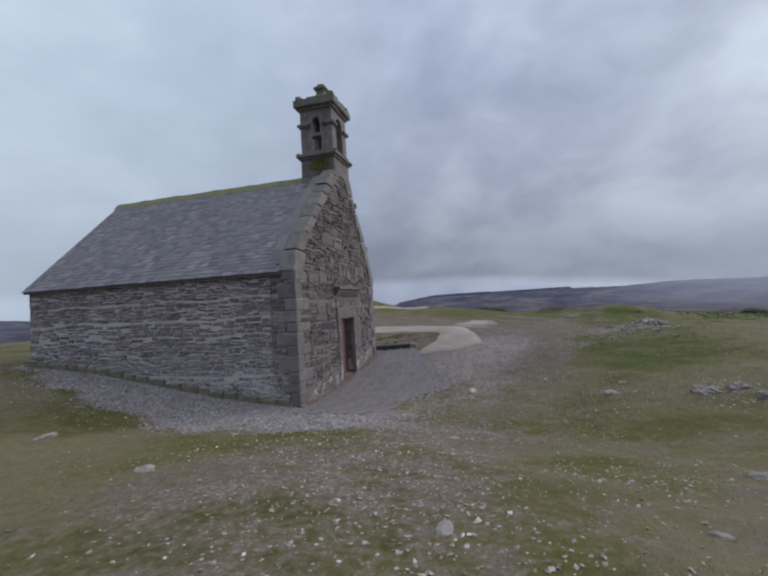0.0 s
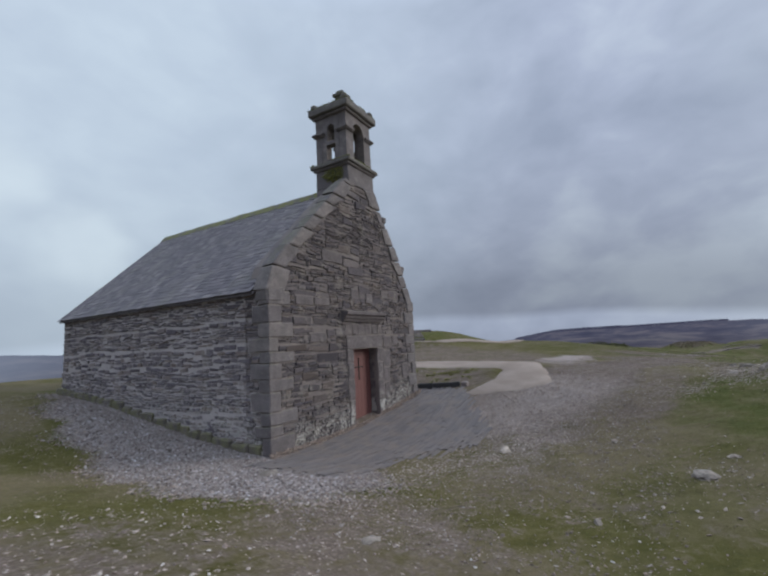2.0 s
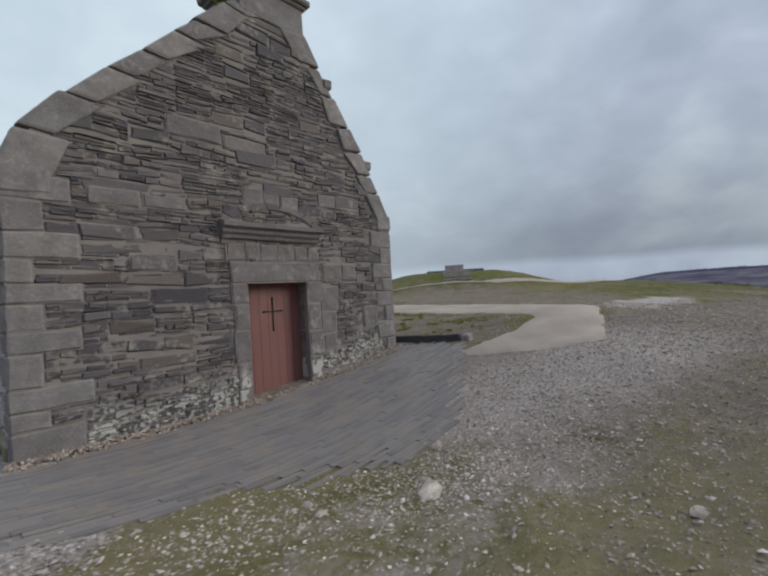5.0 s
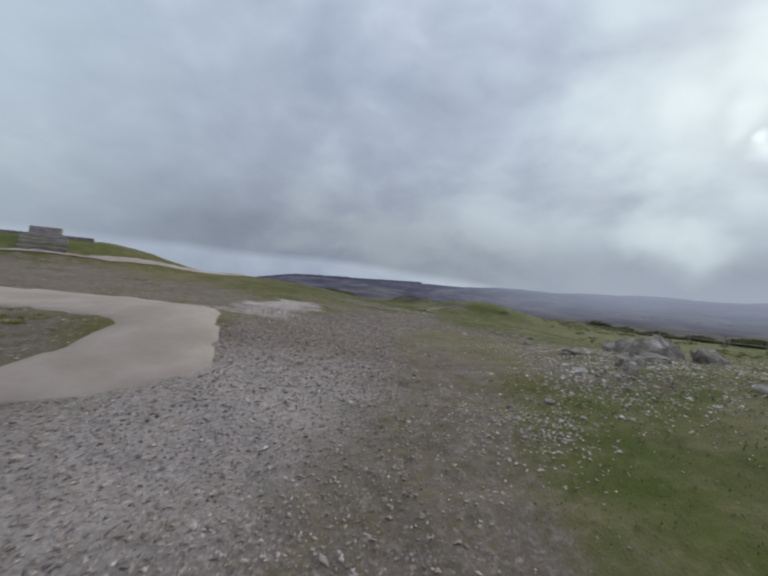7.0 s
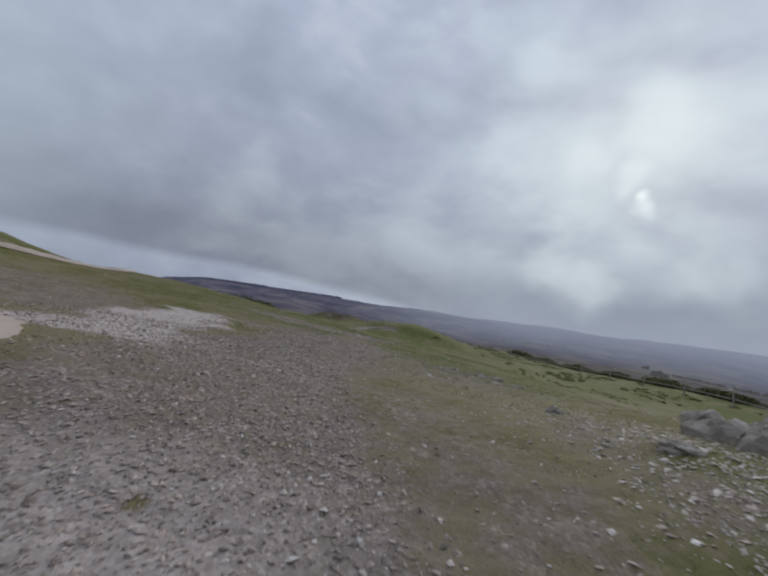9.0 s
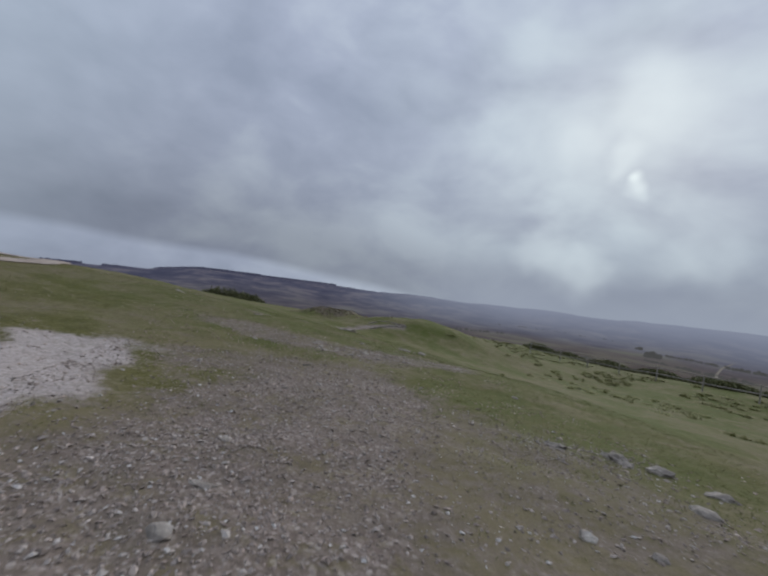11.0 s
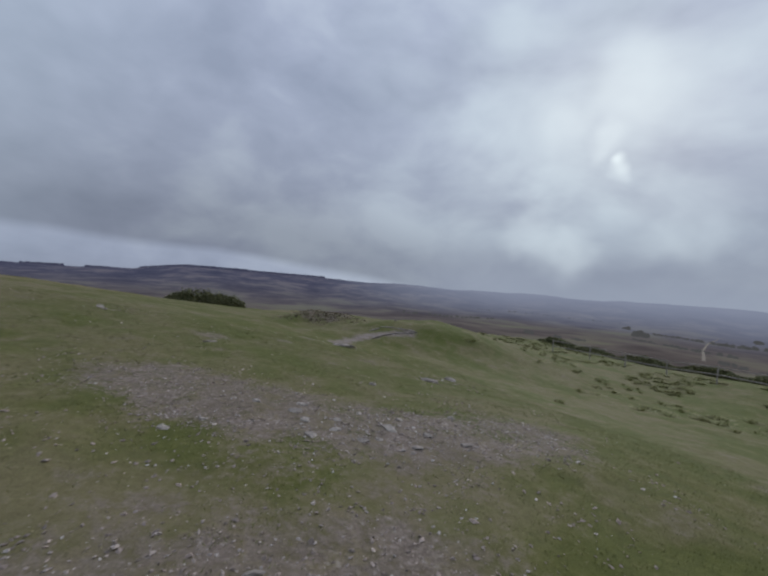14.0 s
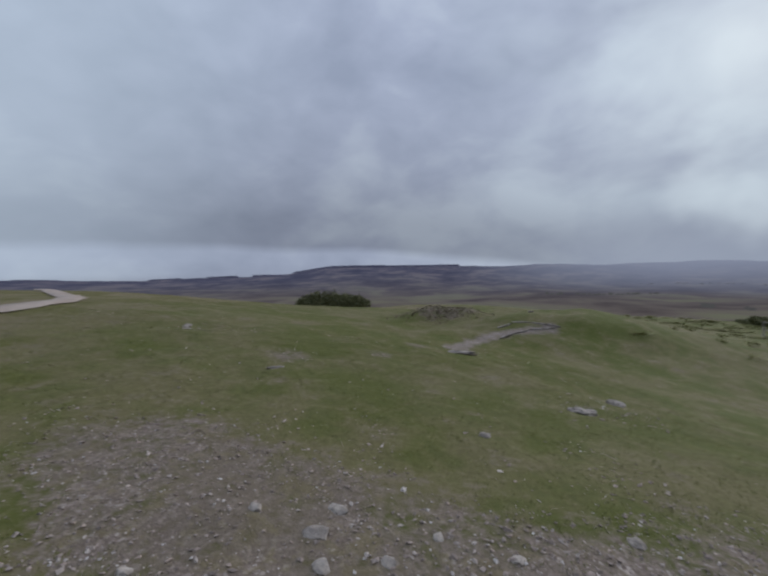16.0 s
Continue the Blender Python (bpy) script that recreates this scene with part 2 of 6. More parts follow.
def door_material():
    m, n, s = surface("red_painted_oak", 0.6, 0.35)
    p, r = place_of(n), chance(n)
    along = n.vmath("MULTIPLY", p, (14.0, 14.0, 0.9))
    grain = n.noise(along, 3.0, 5.0, 0.6, 0.4)
    colour = n.mix(grain, (0.140, 0.056, 0.049), (0.195, 0.082, 0.072))
    colour = n.mix(n.math("MULTIPLY", r, 0.25), colour, (0.17, 0.075, 0.068))
    fade = n.span(n.noise(p, 2.0, 4.0), 0.5, 0.75)
    n.link(n.mix(n.math("MULTIPLY", fade, 0.3), colour, (0.25, 0.125, 0.108)), s.inputs["Base Color"])
    bumped(n, s, grain, 0.3, 0.004)
    return m


def iron_material():
    m, n, s = surface("black_iron", 0.55, 0.5)
    s.inputs["Metallic"].default_value = 0.6
    v = n.noise(place_of(n), 40.0, 3.0)
    n.link(n.mix(v, (0.018, 0.017, 0.017), (0.05, 0.042, 0.038)), s.inputs["Base Color"])
    return m


def paving_material():
    m, n, s = surface("slate_paving", 0.7, 0.35)
    p, r = place_of(n), chance(n)
    colour = n.ramp(r, [(0.0, (0.128, 0.114, 0.112)), (0.5, (0.156, 0.139, 0.133)), (1.0, (0.188, 0.165, 0.154))])
    dust = n.noise(p, 2.5, 5.0, 0.6)
    colour = n.mix(n.math("MULTIPLY", n.span(dust, 0.42, 0.68), 0.75), colour, (0.205, 0.170, 0.140))
    n.link(colour, s.inputs["Base Color"])
    bumped(n, s, n.noise(p, 25.0, 4.0), 0.4, 0.01)
    return m


def sand_material():
    """Compacted sandy path surface."""
    m, n, s = surface("compacted_sand", 0.95, 0.15)
    p = place_of(n)
    v = n.noise(p, 1.1, 5.0, 0.6)
    colour = n.mix(n.span(v, 0.3, 0.7), (0.275, 0.222, 0.182), (0.35, 0.29, 0.243))
    grit = n.noise(p, 55.0, 3.0, 0.7)
    colour = n.mix(n.math("MULTIPLY", n.span(grit, 0.55, 0.75), 0.3), colour, (0.2, 0.175, 0.15))
    n.link(colour, s.inputs["Base Color"])
    bumped(n, s, n.math("ADD", n.noise(p, 8.0, 4.0), n.math("MULTIPLY", grit, 0.4)), 0.4, 0.012)
    return m


def pebble_material(name="quartz_gravel", pale=0.0, tint=(1.0, 1.0, 1.0)):
    """Gravel: grey schist chips, with brown ones and pale quartz."""
    m, n, s = surface(name, 0.92, 0.12)
    p, r = place_of(n), chance(n)
    colour = n.ramp(r, [(0.0, (0.135, 0.104, 0.088)), (0.3, (0.215, 0.168, 0.142)), (0.55, (0.27, 0.213, 0.180)), (0.75, (0.33, 0.272, 0.235)), (0.93, (0.43, 0.375, 0.33)), (1.0, (0.56, 0.525, 0.49))])
    colour = n.mix(1.0, colour, tint, "MULTIPLY")
    v = n.noise(p, 18.0, 4.0, 0.6)
    colour = n.mix(n.math("MULTIPLY", v, 0.5), colour, n.mix(pale, (0.194, 0.175, 0.146), (0.594, 0.553, 0.476)))
    n.link(colour, s.inputs["Base Color"])
    bumped(n, s, n.noise(p, 50.0, 4.0), 0.4, 0.008)
    return m


def rock_material(name="lichened_rock", tint=(1.0, 1.0, 1.0)):
    m, n, s = surface(name, 0.95, 0.1)
    p = place_of(n)
    v = n.noise(p, 4.0, 6.0, 0.65, 0.3)
    colour = n.ramp(v, [(0.28, (0.115, 0.098, 0.084)), (0.48, (0.225, 0.196, 0.168)), (0.62, (0.36, 0.318, 0.272)), (0.78, (0.58, 0.53, 0.46))])
    n.link(n.mix(1.0, colour, tint, "MULTIPLY"), s.inputs["Base Color"])
    bumped(n, s, n.noise(p, 22.0, 5.0, 0.65), 0.7, 0.03)
    return m


def grass_blade_material(name, tint):
    m, n, s = surface(name, 0.8, 0.2)
    p, r = place_of(n), n.add("ShaderNodeNewGeometry").outputs["Random Per Island"]
    colour = n.ramp(r, [(0.0, (0.074, 0.080, 0.020)), (0.45, (0.114, 0.118, 0.032)), (0.75, (0.165, 0.150, 0.056)), (1.0, (0.26, 0.225, 0.135))])
    colour = n.mix(1.0, colour, tint, "MULTIPLY")
    n.link(n.mix(n.span(n.noise(p, 0.35, 4.0), 0.4, 0.7), colour, n.mix(0.4, colour, (0.255, 0.21, 0.122))), s.inputs["Base Color"])
    return m


def ground_material():
    """Thin hilltop turf worn through to brown earth and grey gravel. The sheet's own values say how bare, how pale and how lush it is."""
    m, n, s = surface("hilltop_turf", 0.95, 0.12)
    p = place_of(n)
    tone = n.add("ShaderNodeAttribute")
    tone.attribute_name = "wear"
    wear = n.add("ShaderNodeSeparateColor")
    n.link(tone.outputs["Color"], wear.inputs[0])
    bare, pale, lush = wear.outputs[0], wear.outputs[1], wear.outputs[2]
    far = n.noise(p, 0.11, 4.0, 0.6)
    wide = n.noise(p, 0.42, 5.0, 0.6, 0.2)
    mid = n.noise(p, 1.9, 5.0, 0.62, 0.2)
    fine = n.noise(p, 10.0, 5.0, 0.68)
    tiny = n.noise(p, 55.0, 3.0, 0.65)
    grass = n.ramp(n.math("ADD", n.math("MULTIPLY", mid, 0.5), n.math("MULTIPLY", fine, 0.5)), [(0.30, (0.054, 0.050, 0.016)), (0.5, (0.096, 0.087, 0.026)), (0.70, (0.148, 0.130, 0.044))])
    dry = n.ramp(n.math("ADD", n.math("MULTIPLY", tiny, 0.4), n.math("MULTIPLY", fine, 0.6)), [(0.3, (0.100, 0.082, 0.044)), (0.7, (0.20, 0.165, 0.092))])
    earth = n.ramp(n.math("ADD", n.math("MULTIPLY", tiny, 0.35), n.math("MULTIPLY", fine, 0.65)), [(0.3, (0.084, 0.065, 0.047)), (0.52, (0.138, 0.110, 0.082)), (0.72, (0.205, 0.170, 0.130))])
    grass = n.mix(n.math("MULTIPLY", n.span(n.math("ADD", n.math("MULTIPLY", wide, 0.6), n.math("MULTIPLY", far, 0.4)), 0.43, 0.56), n.math("SUBTRACT", 0.95, n.math("MULTIPLY", lush, 0.4))), grass, dry)
    worn = n.span(n.math("ADD", n.math("MULTIPLY", mid, 0.6), n.math("MULTIPLY", fine, 0.4)), 0.50, 0.64)
    grass = n.mix(n.math("MULTIPLY", worn, 0.75), grass, n.mix(0.5, dry, earth))
    grass = n.mix(n.math("MULTIPLY", n.math("MULTIPLY", lush, n.span(n.math("ADD", n.math("MULTIPLY", wide, 0.6), n.math("MULTIPLY", mid, 0.4)), 0.58, 0.42, 0.25, 1.0)), 0.85), grass, n.mix(fine, (0.044, 0.057, 0.011), (0.085, 0.105, 0.021)))
    cells = n.add("ShaderNodeTexVoronoi")
    bent = n.add("ShaderNodeVectorMath", operation="ADD")
    shift = n.add("ShaderNodeTexNoise")
    n.link(p, shift.inputs["Vector"])
    shift.inputs["Scale"].default_value = 9.0
    n.link(p, bent.inputs[0])
    n.link(n.vmath("MULTIPLY", shift.outputs["Color"], (0.0594, 0.0585, 0.0511)), bent.inputs[1])
    n.link(bent.outputs[0], cells.inputs["Vector"])
    cells.inputs["Scale"].default_value = 34.0
    chip = n.add("ShaderNodeSeparateColor")
    n.link(cells.outputs["Color"], chip.inputs[0])
    gravel = n.ramp(chip.outputs[0], [(0.0, (0.120, 0.090, 0.074)), (0.55, (0.192, 0.150, 0.126)), (0.86, (0.255, 0.205, 0.175)), (1.0, (0.37, 0.318, 0.28))])
    gravel = n.mix(n.span(cells.outputs["Distance"], 0.35, 0.8), gravel, n.mix(0.4, gravel, (0.106, 0.088, 0.066)))
    bottom = n.mix(n.span(n.math("ADD", n.math("ADD", n.math("MULTIPLY", mid, 0.6), n.math("MULTIPLY", fine, 0.35)), n.math("MULTIPLY", bare, 0.40)), 0.62, 0.9), earth, gravel)
    chips = n.mix(n.math("ADD", n.math("MULTIPLY", chip.outputs[1], 0.6), n.math("MULTIPLY", fine, 0.4)), (0.19, 0.175, 0.172), (0.46, 0.432, 0.42))
    bottom = n.mix(pale, bottom, n.mix(lush, n.mix(n.math("ADD", n.math("MULTIPLY", chip.outputs[1], 0.6), n.math("MULTIPLY", fine, 0.4)), (0.235, 0.195, 0.175), (0.53, 0.465, 0.425)), chips))
    moss = n.math("MULTIPLY", n.span(n.math("ADD", n.math("MULTIPLY", n.noise(p, 3.6, 4.0, 0.6), 0.6), n.math("MULTIPLY", fine, 0.4)), 0.50, 0.62), n.math("MULTIPLY", n.math("SUBTRACT", 1.0, pale), 0.48))
    bottom = n.mix(moss, bottom, n.mix(tiny, (0.092, 0.078, 0.026), (0.165, 0.135, 0.058)))
    edge = n.math("ADD", n.math("ADD", n.math("MULTIPLY", n.math("SUBTRACT", mid, 0.5), 0.9), n.math("MULTIPLY", n.math("SUBTRACT", fine, 0.5), 1.1)), n.math("MULTIPLY", n.math("SUBTRACT", wide, 0.5), 0.8))
    cover = n.span(n.math("ADD", bare, edge), 0.25, 0.70)
    n.link(n.mix(cover, grass, bottom), s.inputs["Base Color"])
    bumped(n, s, n.math("ADD", n.math("MULTIPLY", fine, 0.8), n.math("MULTIPLY", tiny, 0.5)), 0.6, 0.025)
    return m


def distance_material():
    """The far moor and its hills, a plain glowing backdrop with the air's blue haze painted in."""
    m = bpy.data.materials.new("far_moor_glow")
    m.use_nodes = True
    n = Nodes(m.node_tree)
    p = place_of(n)
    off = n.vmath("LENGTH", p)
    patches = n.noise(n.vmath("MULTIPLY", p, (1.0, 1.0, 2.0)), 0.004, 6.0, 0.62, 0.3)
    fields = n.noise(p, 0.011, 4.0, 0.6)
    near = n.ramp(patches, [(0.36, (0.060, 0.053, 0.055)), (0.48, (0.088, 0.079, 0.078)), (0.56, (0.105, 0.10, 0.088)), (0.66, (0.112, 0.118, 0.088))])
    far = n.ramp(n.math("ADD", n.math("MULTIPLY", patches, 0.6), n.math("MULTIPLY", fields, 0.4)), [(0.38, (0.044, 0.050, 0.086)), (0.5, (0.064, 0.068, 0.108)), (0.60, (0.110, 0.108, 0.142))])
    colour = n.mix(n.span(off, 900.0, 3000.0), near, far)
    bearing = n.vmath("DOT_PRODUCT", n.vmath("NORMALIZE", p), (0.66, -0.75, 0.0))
    # haze on the sunward side, painted in by bearing and distance
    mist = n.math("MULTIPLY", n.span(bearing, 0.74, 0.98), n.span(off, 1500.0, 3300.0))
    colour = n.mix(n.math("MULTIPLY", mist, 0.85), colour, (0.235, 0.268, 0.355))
    # paler haze painted in on the side beyond the chapel's rear
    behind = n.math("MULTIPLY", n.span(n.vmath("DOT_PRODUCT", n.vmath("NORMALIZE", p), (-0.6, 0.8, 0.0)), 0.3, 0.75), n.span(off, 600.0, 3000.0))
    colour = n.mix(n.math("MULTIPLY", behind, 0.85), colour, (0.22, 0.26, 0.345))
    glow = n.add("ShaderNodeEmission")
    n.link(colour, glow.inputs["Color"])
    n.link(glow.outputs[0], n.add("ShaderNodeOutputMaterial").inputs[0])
    return m


# far-off things emit their colour unlit, with the haze already mixed in
def glowing_backdrop(name, colour):
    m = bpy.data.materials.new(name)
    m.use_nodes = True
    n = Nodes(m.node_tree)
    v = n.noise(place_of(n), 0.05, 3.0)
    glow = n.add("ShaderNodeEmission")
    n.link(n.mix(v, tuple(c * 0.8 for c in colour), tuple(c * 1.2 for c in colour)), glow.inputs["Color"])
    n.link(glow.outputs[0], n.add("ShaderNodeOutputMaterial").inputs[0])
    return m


def leaf_material(name, a, b):
    m, n, s = surface(name, 0.75, 0.25)
    r = n.add("ShaderNodeNewGeometry").outputs["Random Per Island"]
    n.link(n.mix(r, a, b), s.inputs["Base Color"])
    return m


def wood_material():
    m, n, s = surface("grey_weathered_wood", 0.85, 0.2)
    v = n.noise(n.vmath("MULTIPLY", place_of(n), (9.0, 9.0, 1.0)), 3.0, 4.0)
    n.link(n.mix(v, (0.168, 0.147, 0.126), (0.364, 0.329, 0.287)), s.inputs["Base Color"])
    bumped(n, s, v, 0.4, 0.005)
    return m


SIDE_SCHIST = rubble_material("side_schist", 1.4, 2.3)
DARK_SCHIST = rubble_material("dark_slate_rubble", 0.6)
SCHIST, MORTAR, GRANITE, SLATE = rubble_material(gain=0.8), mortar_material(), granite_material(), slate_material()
FOOTING = granite_material("mossy_footing", (0.8, 0.78, 0.66), 0.27, -0.5)
MOSSY = granite_material("mossy_granite", (0.95, 1.0, 0.9), 0.9)
DOOR_RED, IRON, PAVING, SAND = door_material(), iron_material(), paving_material(), sand_material()
TERRACE = granite_material("pale_dressed_stone", (2.5, 2.35, 2.25), 0.05)
TREAD = granite_material("weathered_tread", (1.6, 1.52, 1.45), 0.08)
DOORSTONE = granite_material("dark_dressed_granite", (0.80, 0.77, 0.78), 0.1, limed=0.85)
PEBBLE, ROCK, GROUND = pebble_material(), rock_material(), ground_material()
TURF, LUSH_TURF = grass_blade_material("dry_turf_blades", (1.0, 1.0, 1.0)), grass_blade_material("green_turf_blades", (0.72, 0.80, 0.50))
PALE_ROCK = rock_material("pale_quartz_rock", (1.5, 1.46, 1.42))
PALE_PEBBLE = pebble_material("pale_gravel", 0.55, (1.02, 0.93, 0.89))
QUARTZ = pebble_material("quartz_rubble", 0.9, (1.25, 1.22, 1.22))
SLATE_PEBBLE = pebble_material("slate_gravel", 0.24, (1.05, 1.10, 1.22))
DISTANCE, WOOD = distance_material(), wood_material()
TUSSOCK = leaf_material("coarse_grass", (0.13, 0.132, 0.044), (0.25, 0.232, 0.10))
SHRUB = leaf_material("gorse_leaves", (0.065, 0.072, 0.03), (0.155, 0.15, 0.064))
# blue and grey of the air are part of these two glowing tones
FOREST = glowing_backdrop("far_forest", (0.042, 0.046, 0.078))
HEDGE = glowing_backdrop("far_hedges", (0.062, 0.064, 0.066))
EARTH = leaf_material("bank_earth", (0.12, 0.092, 0.06), (0.20, 0.16, 0.105))
KERB = leaf_material("kerb_dark_slate", (0.035, 0.034, 0.036), (0.07, 0.067, 0.066))
MOSS = leaf_material("moss", (0.16, 0.17, 0.045), (0.30, 0.30, 0.095))


# ---- mesh helpers ----
def mesh_of(name, bm, material, smooth=False):
    me = bpy.data.meshes.new(name)
    bm.to_mesh(me)
    bm.free()
    me.materials.append(material)
    if smooth:
        me.shade_smooth()
    return me


def part(name, bm, material, parent=None, label="", smooth=False):
    """Links a bmesh as one mesh object, under a thing or a part if one is given."""
    ob = new(name, mesh_of(name, bm, material, smooth))
    if parent is not None:
        ob.parent = parent
    if label:
        ob["label"] = label
    return ob


def raw(name, verts, faces, material, parent=None, smooth=False):
    me = bpy.data.meshes.new(name)
    me.from_pydata(verts, [], faces)
    me.materials.append(material)
    if smooth:
        me.shade_smooth()
    me.update()
    ob = new(name, me)
    if parent is not None:
        ob.parent = parent
    return ob


def box(bm, x0, x1, y0, y1, z0, z1, bevel=0.0):
    made = bmesh.ops.create_cube(bm, size=1.0, matrix=Matrix.LocRotScale(((x0 + x1) / 2, (y0 + y1) / 2, (z0 + z1) / 2), None, (x1 - x0, y1 - y0, z1 - z0)))
    if bevel:
        edges = {e for v in made["verts"] for e in v.link_edges}
        bmesh.ops.bevel(bm, geom=list(edges), offset=bevel, segments=1, affect="EDGES", profile=0.6)


def prism(bm, outline, y0, y1):
    """A slab with the given outline in x and z, between two values of y."""
    a = [bm.verts.new((x, y0, z)) for x, z in outline]
    b = [bm.verts.new((x, y1, z)) for x, z in outline]
    bm.faces.new(a)
    bm.faces.new(b[::-1])
    for i in range(len(a)):
        j = (i + 1) % len(a)
        bm.faces.new((a[j], a[i], b[i], b[j]))
    bmesh.ops.recalc_face_normals(bm, faces=bm.faces)


def roughen(bm, amount, scale=6.0):
    for v in bm.verts:
        v.co += noise.noise_vector(v.co * scale) * amount


rng = random.Random(7)


def stone_shape(seed, rough=0.14):
    """A unit stone: a block one across, its face towards -y chamfered and uneven, its back open."""
    r = random.Random(seed)
    j = lambda a: r.uniform(-a, a)
    back = [(-0.5, 0.5, -0.5), (0.5, 0.5, -0.5), (0.5, 0.5, 0.5), (-0.5, 0.5, 0.5)]
    pinch = [r.uniform(0.55, 1.0), r.uniform(0.55, 1.0)]
    rim = [(x * (0.98 + j(0.08)), -0.12 + j(0.12), z * (0.96 + j(0.10)) * pinch[x > 0] + j(0.12)) for x, _, z in back]
    c = 0.88
    face = [(x * (c + j(0.10)), -0.40 + j(rough), z * (0.76 + j(0.16)) * pinch[x > 0] + j(0.14)) for x, _, z in back]
    verts = back + rim + face
    faces = []
    for i in range(4):
        k = (i + 1) % 4
        faces += [(i, k, 4 + k, 4 + i), (4 + i, 4 + k, 8 + k, 8 + i)]
    faces.append((8, 9, 10, 11))
    return verts, faces


STONES = [stone_shape(i) for i in range(22)]


def stone_meshes(material, name="stone"):
    out = []
    for verts, faces in STONES:
        me = bpy.data.meshes.new(name)
        me.from_pydata(verts, [], faces)
        me.materials.append(material)
        me.update()
        out.append(me)
    return out


SCHIST_STONES = stone_meshes(SCHIST)
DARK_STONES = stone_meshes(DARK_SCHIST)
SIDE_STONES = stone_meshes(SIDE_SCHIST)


def lay(pieces, parent, name, meshes, material, loose):
    """Pieces are (matrix, kind number). The first `loose` are objects of their own, the rest one joined mesh."""
    for m, kind in pieces[:loose]:
        ob = new(name, meshes[kind])
        ob.parent = parent
        ob.matrix_basis = m
    if len(pieces) > loose:
        verts, faces = [], []
        for m, kind in pieces[loose:]:
            vs, fs = [v.co for v in meshes[kind].vertices], [tuple(q.vertices) for q in meshes[kind].polygons]
            base = len(verts)
            verts += [tuple(m @ v) for v in vs]
            faces += [tuple(base + i for i in f) for f in fs]
        rest = raw(name + "work", verts, faces, material, parent)
        tagged(rest, kind="stuff")


# ---- the lie of the land ----
# broad swells of the hilltop: x, y, reach, height
SWELLS = [
    (37.6, -24.4, 12.0, -2.65), (2.0, -2.0, 2.5, -0.73), (18.4, 14.0, 12.0, 1.20), (52.8, -0.4, 7.0, -1.51), (-8.8, 16.4, 7.0, 1.08),
    (30.4, -6.0, 7.0, 0.64), (-14.4, -6.0, 7.0, 0.69), (-2.0, 2.0, 2.5, -0.62), (6.0, 0.0, 2.5, -0.35), (-2.0, -6.0, 2.5, -0.58),
    (5.6, -14.8, 4.0, 0.60), (13.6, -28.4, 7.0, -1.22), (4.0, -6.0, 2.5, -0.32), (-4.0, -12.0, 3.5, 0.30), (8.0, -10.0, 2.5, 0.27),
    (36.0, 16.4, 7.0, 0.27), (20.0, -12.0, 2.5, 0.21), (28.0, 5.0, 7.0, 0.35), (9.9, -2.4, 1.8, 0.26), (42.0, 11.5, 8.5, 0.75),
]
SWELLS += [
    (23.2, 7.6, 6.0, -0.26), (36.5, -15.0, 4.0, 0.62), (37.0, -20.0, 4.0, 1.45), (42.0, -27.0, 5.0, 0.55), (34.0, -30.0, 5.0, 0.42), (27.0, -30.0, 5.0, 0.30), (44.0, -4.0, 5.0, 0.50), (44.0, 4.0, 5.0, 0.35), (46.0, -10.0, 4.0, 0.50), (32.0, 1.0, 3.2, 0.22),
]
KNOLL = (24.6, 9.8)


def land(x, y):
    """Height of the ground, for numbers or arrays."""
    z = 0.5 + 0 * x
    for cx, cy, reach, height in SWELLS:
        z = z + height * np.exp(-((x - cx) ** 2 + (y - cy) ** 2) / (2 * reach * reach))
    # the knoll with the viewing platform
    k = ((x - KNOLL[0]) ** 2 + (y - KNOLL[1]) ** 2) / 36.0
    z = z + 1.28 * np.exp(-(k ** 2.0))
    # two turf humps by the bare rock
    z = z + 0.70 * np.exp(-(np.abs((x - 39.0) / 1.9) ** 3 + np.abs((y + 10.5) / 1.9) ** 3))
    z = z + 0.74 * np.exp(-(np.abs((x - 35.8) / 2.8) ** 2.6 + np.abs((y + 14.8) / 3.7) ** 2.6))
    # lumpy turf on the humps
    lump = np.exp(-(((x - 37) / 6.0) ** 2 + ((y + 14) / 7.0) ** 2))
    z = z + lump * (0.07 * np.sin(1.9 * x + 0.7 * y) * np.sin(1.7 * y - 0.6 * x + 1.0) + 0.035 * np.sin(4.3 * x - 1.9 * y) * np.sin(3.7 * y + 1.1 * x))
    # the hill falls away on all sides to the moor, soonest beyond the fence
    r = np.hypot(x - 10, y + 4)
    z = z - 0.28 * np.maximum(np.minimum(r, 600) - 45, 0) ** 1.06
    q = np.minimum(-(y + 33.5) + (x - 14) * 0.10, 140)
    z = z - 0.30 * np.maximum(q, 0) ** 1.08
    return z


def near_line(x, y, points):
    """Distance of x, y from a polyline."""
    best = 1e9 + 0 * x
    for (ax, ay), (bx, by) in zip(points, points[1:]):
        dx, dy = bx - ax, by - ay
        t = np.clip(((x - ax) * dx + (y - ay) * dy) / (dx * dx + dy * dy), 0, 1)
        best = np.minimum(best, np.hypot(x - ax - t * dx, y - ay - t * dy))
    return best


def ease(v, a, b):
    t = np.clip((v - a) / (b - a), 0, 1)
    return t * t * (3 - 2 * t)


SCAR = [(31.2, -9.9), (32.7, -10.9), (33.4, -11.8), (33.7, -12.8), (33.9, -13.9)]
